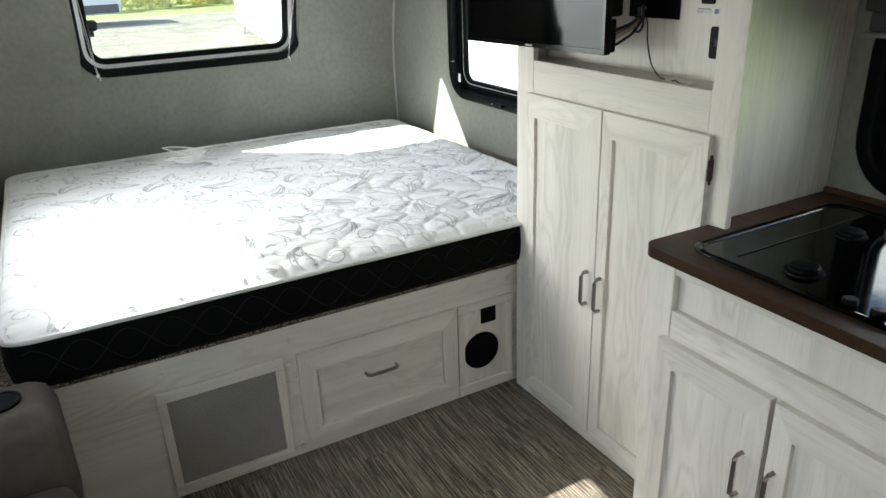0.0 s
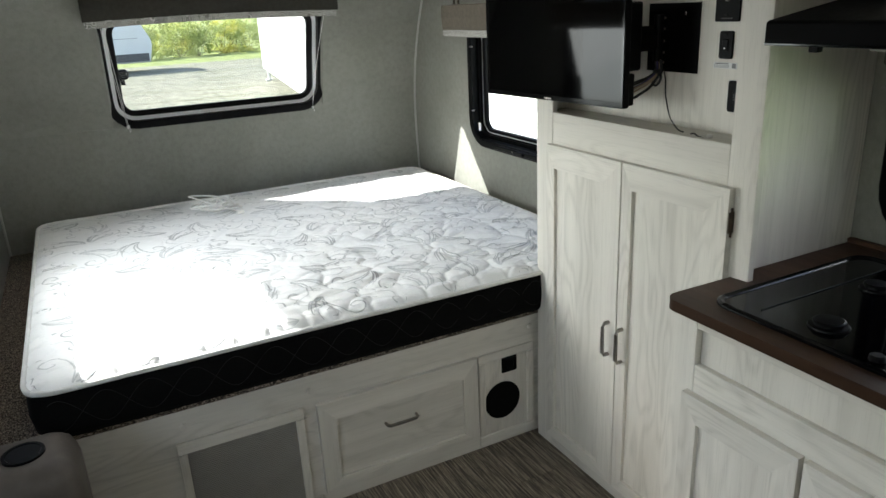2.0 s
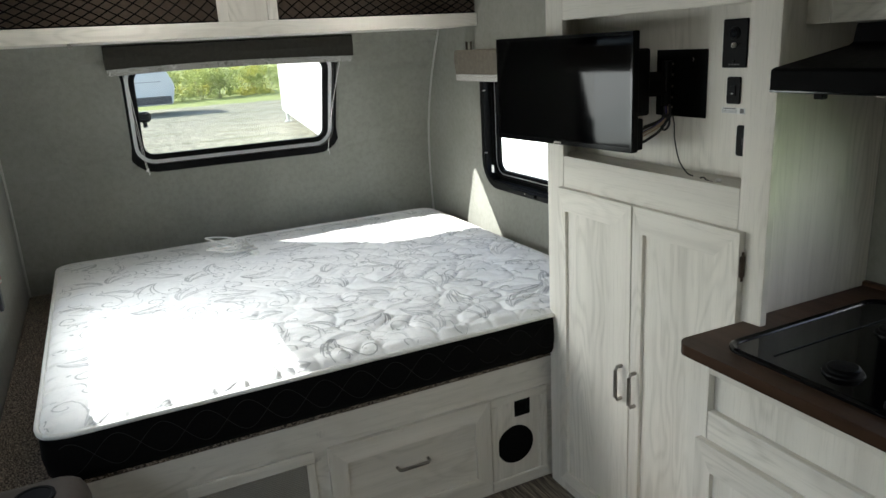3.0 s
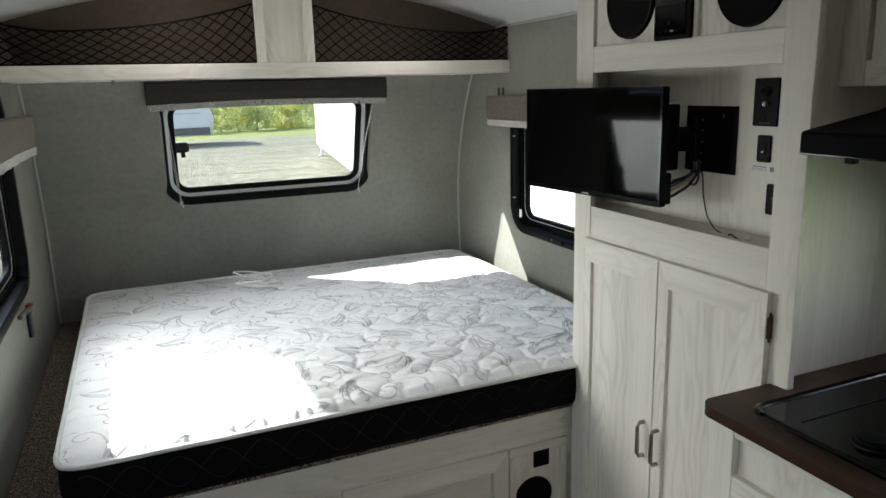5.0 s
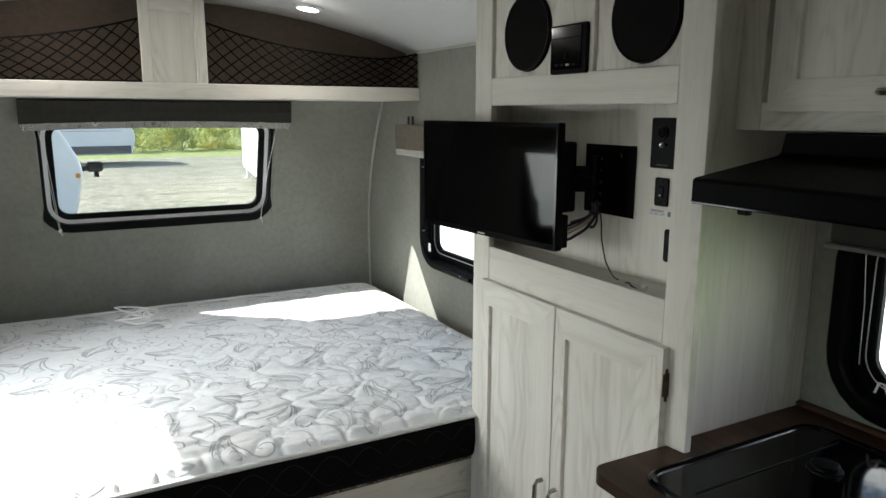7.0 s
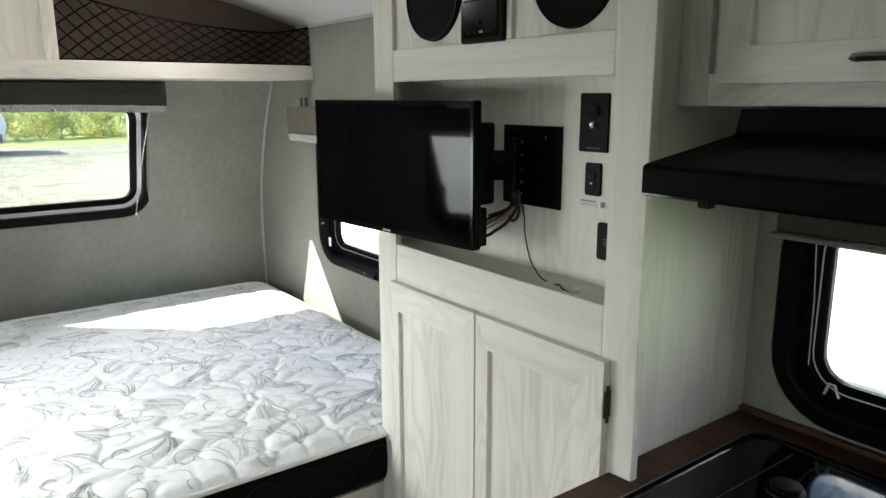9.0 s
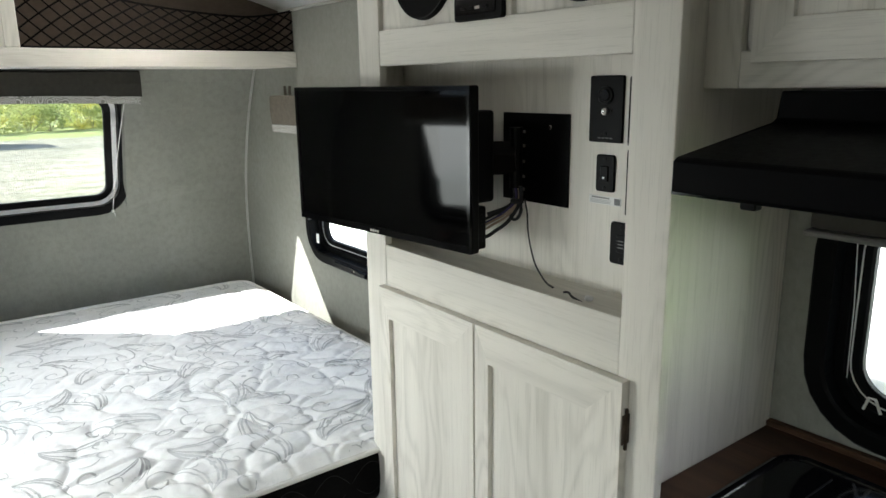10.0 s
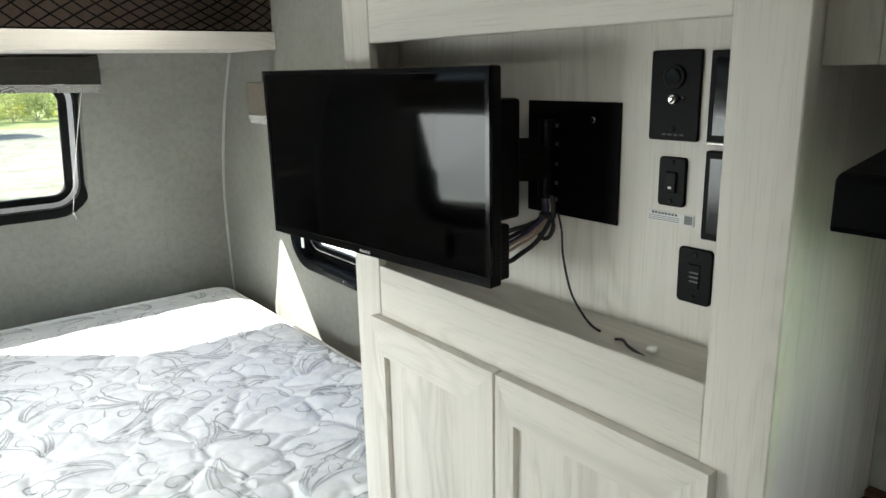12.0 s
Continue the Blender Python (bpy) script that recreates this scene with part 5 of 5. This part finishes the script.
for xa, za, xb, zb in ((0.243, 1.56, 0.290, 1.062), (0.256, 1.56, 0.294, 1.066), (1.300, 1.56, 1.238, 1.062)):
    ob = thing("blind_cord", (xb, front_y(zb) - 0.02, zb), "thin white blind cord with knotted end", "cord")
    pts = [(xa + (xb - xa) * t, front_y(za + (zb - za) * t) - 0.045 + 0.030 * t, za + (zb - za) * t) for t in (k / 8 for k in range(9))]
    part("cord", tube(pts, 0.0013, 6), CORD, ob)
    p = Vector(pts[-1])
    bm = tube([p + Vector((0, 0, 0.006)), p + Vector((0.001, 0, 0.002)), p - Vector((0, 0, 0.005))], 0.0055, 8)
    add_tube(bm, [p, p + Vector((0.006, -0.003, -0.012)), p + Vector((0.008, 0.0, -0.024))], 0.0011, 5)
    part("knot", bm, CORD, ob)

# latches on the side windows
latch = thing("window_latch", (RIGHT - 0.01, 2.45, 0.885), "black latch bar along the window sill", "latch")
part("bar", box((RIGHT - 0.022, 2.05, 0.884), (RIGHT - 0.011, 2.86, 0.906), 0.003), PLASTIC, latch)
part("lever", box((RIGHT - 0.034, 2.60, 0.888), (RIGHT - 0.020, 2.66, 0.905), 0.003), SATIN, latch)
for y, z in ((2.70, 0.895), (3.068, 1.36), (3.068, 1.05)):
    bm = tube([(RIGHT - 0.0225, y, z), (RIGHT - 0.008, y, z)], 0.0035, 8)
    part("screw", bm, STEEL, latch)
part("tab", box((RIGHT - 0.013, 3.000, 0.955), (RIGHT - 0.0095, 3.022, 0.995), 0.002), WHITE, latch, "small white triangular tab")
exit_latch = thing("exit_latch", (LEFT + 0.01, 2.86, 0.74), "red and black emergency exit latch on the window", "latch")
part("grip", box((LEFT + 0.003, 2.850, 0.835), (LEFT + 0.026, 2.885, 0.862), 0.005, 2), plain("red_plastic", (0.32, 0.025, 0.02), 0.4), exit_latch, "red plastic grip")
bm = tube([(LEFT + 0.02, 2.87, 0.845), (LEFT + 0.030, 2.72, 0.875), (LEFT + 0.026, 2.56, 0.895)], 0.008, 8)
part("lever", bm, STEEL, exit_latch, "grey metal lever")
part("strap", box((LEFT + 0.002, 2.842, 0.735), (LEFT + 0.016, 2.886, 0.838), 0.004, 2), plain("navy_plastic", (0.014, 0.016, 0.026), 0.5), exit_latch)
wl = thing("window_latch", (RIGHT - 0.01, 0.84, 0.99), "small white window tab in the kitchen window", "latch")
bm = bmesh.new()
add_tube(bm, [(RIGHT + 0.030, 0.885, 0.990), (RIGHT + 0.030, 0.878, 1.015), (RIGHT + 0.030, 0.866, 1.015), (RIGHT + 0.030, 0.855, 0.990)], 0.003, 6)
part("tab", bm, WHITE, wl)

# ---------------------------------------------------------------- ceiling lamps
for x, y in ((1.258, 2.93), (0.272, 3.02)):
    z = ceil_z(x)
    lamp = thing("ceiling_lamp", (x, y, z), "lit round white ceiling puck lamp", "ceiling lamp", "ceiling lamps")
    bm = bmesh.new()
    prof = ((0.040, -0.006), (0.058, -0.004), (0.062, 0.002), (0.062, 0.012))
    rows = [[bm.verts.new((x + r2 * c, y + r2 * q, z - 0.006 + h + (ceil_z(x + r2 * c) - z))) for c, q in disc(32)] for r2, h in prof]
    for a, c2 in zip(rows, rows[1:]):
        for k in range(32):
            bm.faces.new((a[k], a[(k + 1) % 32], c2[(k + 1) % 32], c2[k]))
    part("rim", bm, WHITE, lamp, smooth=True)
    bm = bmesh.new()
    bm.faces.new([bm.verts.new((x + 0.041 * c, y + 0.041 * q, z - 0.0115 + (ceil_z(x + 0.041 * c) - z))) for c, q in disc(32)])
    part("lens", bm, LENS, lamp, "glowing warm-white lens")

# ---------------------------------------------------------------- sofa in the slide-out
LEATHER = plain("grey_brown_leatherette", (0.085, 0.070, 0.060), 0.5, vary=0.15, scale=25, relief=0.2)
sofa = thing("sofa", (-0.5, 0.6, 0), "grey-brown leatherette sofa with cup-holder arms", "sofa")
part("base", box((-0.90, -0.62, 0.0), (-0.10, 1.80, 0.22), 0.02, 2), LEATHER, sofa)
for y0 in (-0.36, 0.60):
    part("seat_cushion", box((-0.70, y0, 0.222), (-0.07, y0 + 0.95, 0.44), 0.05, 3), LEATHER, sofa, smooth=True)
    part("back_cushion", box((-0.92, y0, 0.442), (-0.70, y0 + 0.95, 0.88), 0.06, 3), LEATHER, sofa, smooth=True)
for y0 in (1.56, -0.61):
    arm = part("armrest", box((-0.90, y0, 0.222), (-0.075, y0 + 0.24, 0.60), 0.06, 4), LEATHER, sofa, smooth=True)
    bm = bmesh.new()
    rows = [[bm.verts.new((-0.19 + r2 * c, y0 + 0.12 + r2 * q, h)) for c, q in disc(28)] for r2, h in ((0.048, 0.600), (0.047, 0.606), (0.040, 0.606), (0.038, 0.6045))]
    for a, c2 in zip(rows, rows[1:]):
        for k in range(28):
            bm.faces.new((a[k], a[(k + 1) % 28], c2[(k + 1) % 28], c2[k]))
    bm.faces.new(rows[-1])
    part("cup_holder", bm, SATIN, arm, "metal cup-holder ring")

# ---------------------------------------------------------------- outside
GZ = -0.80
GROUND_M, nt, b = material("gravel_lot_and_grass", 0.95)
v = coords(nt)
gr = ramp(nt, noise_tex(nt, coords(nt, (1, 0.6, 1)), 5.0, 10, 0.85), [(0.40, (0.15, 0.145, 0.11)), (0.60, (0.45, 0.43, 0.35))])
gr = mix(nt, gr, (0.13, 0.15, 0.07), calc(nt, "MULTIPLY", ramp(nt, noise_tex(nt, coords(nt, (0.5, 1.6, 1)), 0.9, 6, 0.7), [(0.48, (0, 0, 0)), (0.66, (1, 1, 1))]), 0.6))
gr = mix(nt, gr, (0.09, 0.088, 0.065), calc(nt, "MULTIPLY", ramp(nt, noise_tex(nt, coords(nt, (1, 0.45, 1)), 2.2, 8, 0.8), [(0.50, (0, 0, 0)), (0.60, (1, 1, 1))]), 0.45))
grass = ramp(nt, noise_tex(nt, v, 3.0, 6, 0.7), [(0.3, (0.20, 0.25, 0.075)), (0.7, (0.32, 0.36, 0.13))])
sep = nt.nodes.new("ShaderNodeSeparateXYZ")
nt.links.new(v, sep.inputs[0])
edge = calc(nt, "ADD", sep.outputs["Y"], calc(nt, "MULTIPLY", noise_tex(nt, v, 0.5, 3), 3.0))
far = calc(nt, "GREATER_THAN", edge, 42.5)
strip = calc(nt, "MULTIPLY", calc(nt, "GREATER_THAN", calc(nt, "ADD", sep.outputs["X"], noise_tex(nt, v, 0.8, 3)), 2.6), calc(nt, "LESS_THAN", sep.outputs["Y"], 12.0))
base(nt, b, mix(nt, gr, grass, calc(nt, "MAXIMUM", far, strip)))
bump(nt, b, noise_tex(nt, coords(nt, (1, 0.35, 1)), 7.0, 8, 0.8), 0.9, 0.12)
bm = bmesh.new()
S = 40
gv = [[bm.verts.new((-400 + 800 * i / S, -400 + 800 * j / S, GZ)) for i in range(S + 1)] for j in range(S + 1)]
for j in range(S):
    for i in range(S):
        bm.faces.new((gv[j][i], gv[j][i + 1], gv[j + 1][i + 1], gv[j + 1][i]))
structure(part("ground", bm, GROUND_M), "pale gravel lot with patches of grass", "ground")

PAINT = plain("white_gelcoat", (0.74, 0.75, 0.76), 0.35, vary=0.03, scale=2)
GREY_BAND = plain("dark_grey_band", (0.07, 0.075, 0.085), 0.4)


def caravan(name, m, length, width, height, label, nose=0.9, bare=False, hitch=False, low=0.45, pin=0.0):
    """A travel trailer with a raked nose, skirt band, windows, wheels and a tongue; the nose looks along +x before m."""
    ob = thing(name, m.translation, label, "trailer")
    def put(bm):
        bmesh.ops.transform(bm, matrix=m, verts=bm.verts[:])
        return bm
    bm = bmesh.new()
    prof = [(-length, low), (-length, height), (-nose * 1.2, height), (-nose * 0.5, height - 0.12), (-0.05, height * 0.62), (0.0, height * 0.50), (-0.18, low)]
    e = [[bm.verts.new((x, y, z)) for x, z in prof] for y in (-width / 2, width / 2)]
    for k in range(len(prof)):
        bm.faces.new((e[0][k], e[0][(k + 1) % len(prof)], e[1][(k + 1) % len(prof)], e[1][k]))
    bm.faces.new(e[0]), bm.faces.new(e[1])
    bmesh.ops.bevel(bm, geom=bm.edges[:], offset=0.06, segments=3, profile=0.5, affect="EDGES")
    part("body", put(bm), PAINT, ob, smooth=False)
    for s in (-1, 1):
        y = s * (width / 2 + 0.004)
        if not bare:
            part("band", put(box((-length + 0.1, y - 0.003, 0.50), (-0.22, y + 0.003, 0.86), 0.0)), GREY_BAND, ob, "dark grey side band")
        part("seam", put(box((-length + 0.05, y - 0.003, 1.52), (-0.6, y + 0.003, 1.545), 0.0)), plain("grey_seam", (0.30, 0.30, 0.31), 0.5), ob)
        for k in range(0 if bare else 2):
            w0 = -length * 0.35 - k * length * 0.35
            part("window", put(box((w0 - 0.6, y - 0.006, 1.75), (w0, y + 0.006, 2.25), 0.004)), GLOSS, ob, "dark tinted window")
        for k in range(0 if bare else 2):
            bm = bmesh.new()
            add_tube(bm, [(-length * 0.6 - 0.8 * k, y - 0.10, 0.34), (-length * 0.6 - 0.8 * k, y + 0.10, 0.34)], 0.34, 24)
            part("wheel", put(bm), plain("tyre_rubber", (0.02, 0.02, 0.02), 0.8), ob)
    if hitch:
        bm = box((-0.25, -0.10, 0.80 + pin), (0.12, 0.10, 0.92 + pin), 0.01)
        add_box(bm, (0.10, -0.13, 0.78 + pin), (0.44, 0.13, 1.00 + pin), 0.05)
        add_tube(bm, [(0.30, 0, 0.66 + pin), (0.30, 0, 0.80 + pin)], 0.05, 10)
        part("hitch_coupler", put(bm), SATIN, ob, "black hitch coupler")
        bm = tube([(-0.10, -width / 2 - 0.01, 1.12), (-0.10, -width / 2 + 0.02, 1.12)], 0.05, 12)
        part("marker_light", put(bm), plain("orange_lens", (0.6, 0.22, 0.03), 0.3), ob, "small orange marker light")
    lx = -length + 0.35
    bm = tube([(lx, -width / 2 + 0.15, 0.0), (lx, -width / 2 + 0.15, 0.5)], 0.06, 8)
    add_box(bm, (lx - 0.12, -width / 2 + 0.03, 0.0), (lx + 0.12, -width / 2 + 0.27, 0.04))
    for s in (1,):
        add_tube(bm, [(-length * 0.5, s * (width / 2 - 0.3), 0.0), (-length * 0.5, s * (width / 2 - 0.3), 0.5)], 0.06, 8)
    part("leg", put(bm), PAINT, ob)
    return ob


caravan("parked_trailer", pose(3.7, 37.5, GZ, 0, 0, 4), 7.0, 2.4, 2.42, "white parked trailer with dark grey skirt band")
caravan("parked_trailer", pose(0.82, 17.5, GZ, 0, 0, 0), 7.0, 2.2, 2.33, "white parked trailer with black hitch coupler", bare=True, hitch=True, low=0.30, pin=0.33)
caravan("parked_trailer", pose(5.74, 13.96, GZ, 0, 0, -98.7), 13.0, 2.4, 3.1, "long white trailer parked along the gravel lot", bare=True, low=0.40)
caravan("parked_trailer", pose(5.4, 8.2, GZ, 0, 0, 90), 12.0, 2.4, 3.1, "white parked trailer close beside the window", bare=True)
caravan("parked_trailer", pose(-7.5, 9.0, GZ, 0, 0, 90), 9.0, 2.4, 3.0, "white parked trailer on the far side")

# hedge of goldenrod and shrubs behind the lot
def leaf_mat(name, a, c):
    m, nt, b = material(name, 0.6)
    g = nt.nodes.new("ShaderNodeNewGeometry")
    col = ramp(nt, g.outputs["Random Per Island"], [(0.0, a), (1.0, c)])
    base(nt, b, col)
    tl, mx = nt.nodes.new("ShaderNodeBsdfTranslucent"), nt.nodes.new("ShaderNodeMixShader")
    mx.inputs[0].default_value = 0.5
    nt.links.new(col, tl.inputs["Color"])
    nt.links.new(b.outputs[0], mx.inputs[1])
    nt.links.new(tl.outputs[0], mx.inputs[2])
    nt.links.new(mx.outputs[0], nt.nodes["Material Output"].inputs["Surface"])
    return m


LEAF = [leaf_mat("green_leaves", (0.22, 0.28, 0.09), (0.52, 0.56, 0.24)), leaf_mat("yellow_green_leaves", (0.34, 0.38, 0.08), (0.70, 0.62, 0.12)), leaf_mat("dark_leaves", (0.10, 0.15, 0.05), (0.28, 0.36, 0.14))]
BARK = plain("brown_bark", (0.10, 0.08, 0.06), 0.9)
rs = random.Random(21)


def shrub_mesh(h, spread, mat, n=2600):
    """Leaves on rising stems, with an uneven outline and gaps."""
    bm = bmesh.new()
    clumps = [(rs.uniform(-spread, spread), rs.uniform(-spread * 0.6, spread * 0.6), rs.uniform(0.05, 1.0) * h, rs.uniform(0.25, 0.55)) for _ in range(26)]
    for k in range(n):
        cx, cy, cz, cr = rs.choice(clumps)
        d = Vector((rs.gauss(0, 1), rs.gauss(0, 1), rs.gauss(0, 0.8))).normalized() * cr * rs.random() ** 0.4
        p = Vector((cx, cy, max(0.05, cz))) + d
        p.z = max(0.03, p.z)
        a = Vector((rs.gauss(0, 1), rs.gauss(0, 1), rs.gauss(0, 1))).normalized()
        c = a.orthogonal().normalized()
        s = rs.uniform(0.035, 0.085)
        bm.faces.new([bm.verts.new(q) for q in (p - a * s, p + c * s * 0.45, p + a * s, p - c * s * 0.45)])
    return bm, clumps


kinds = []
for k in range(6):
    mat = LEAF[(1, 0, 1, 1, 1, 0)[k]]
    h = rs.uniform(1.5, 3.0)
    ob = thing("shrub", (0, 0, 0), ("leafy green shrub behind the lot", "yellow-flowering shrub behind the lot", "dark green bush behind the lot")[(1, 0, 1, 1, 1, 0)[k]], "shrub", "hedge behind the lot")
    bm, clumps = shrub_mesh(h, 1.3, mat)
    crown = part("crown", bm, mat, ob)
    bm = bmesh.new()
    for cx, cy, cz, _ in clumps[:9]:
        add_tube(bm, [(cx * 0.1, cy * 0.1, 0), (cx * 0.55, cy * 0.55, cz * 0.5), (cx, cy, cz)], 0.012, 5)
    part("stems", bm, BARK, ob)
    kinds.append(ob)
spots = [(-14 + 1.35 * k + rs.uniform(-0.4, 0.4), 47 + rs.uniform(-1.0, 3.0)) for k in range(36)] + [(-10 + 2.0 * k + rs.uniform(-0.6, 0.6), 52 + rs.uniform(0, 3)) for k in range(22)]
for k, (x, y) in enumerate(spots):
    m = pose(x, y, GZ, 0, 0, rs.uniform(0, 360)) 
    if k < 6:
        kinds[k].matrix_basis = m
    else:
        copy_thing(kinds[rs.randrange(6)], m)

# ---------------------------------------------------------------- floor planks
plank_meshes = []
PW, PL = 0.152, 0.914


def plank_mesh(y0, y1):
    me = bpy.data.meshes.new("plank")
    bm = box((0.0007, 0.0006, -0.006), (PW - 0.0007, y1 - y0 - 0.0006, 0.0), 0.0006)
    bm.to_mesh(me)
    bm.free()
    me.materials.append(VINYL)
    return me


cache = {}
for i in range(int((RIGHT - LEFT) / PW) + 1):
    x = LEFT + PW * i
    if x + PW > RIGHT + 0.05:
        continue
    y = REAR - (i * 0.37 % 1) * PL
    while y < BASE_Y:
        y0, y1 = max(y, REAR), min(y + PL, BASE_Y + 0.004)
        if y1 - y0 > 0.03:
            key = round(y1 - y0, 3)
            if key not in cache:
                cache[key] = plank_mesh(y0, y1)
            ob = new("plank", cache[key])
            ob.location = (x, y0, 0)
            ob.parent = floor
        y += PL
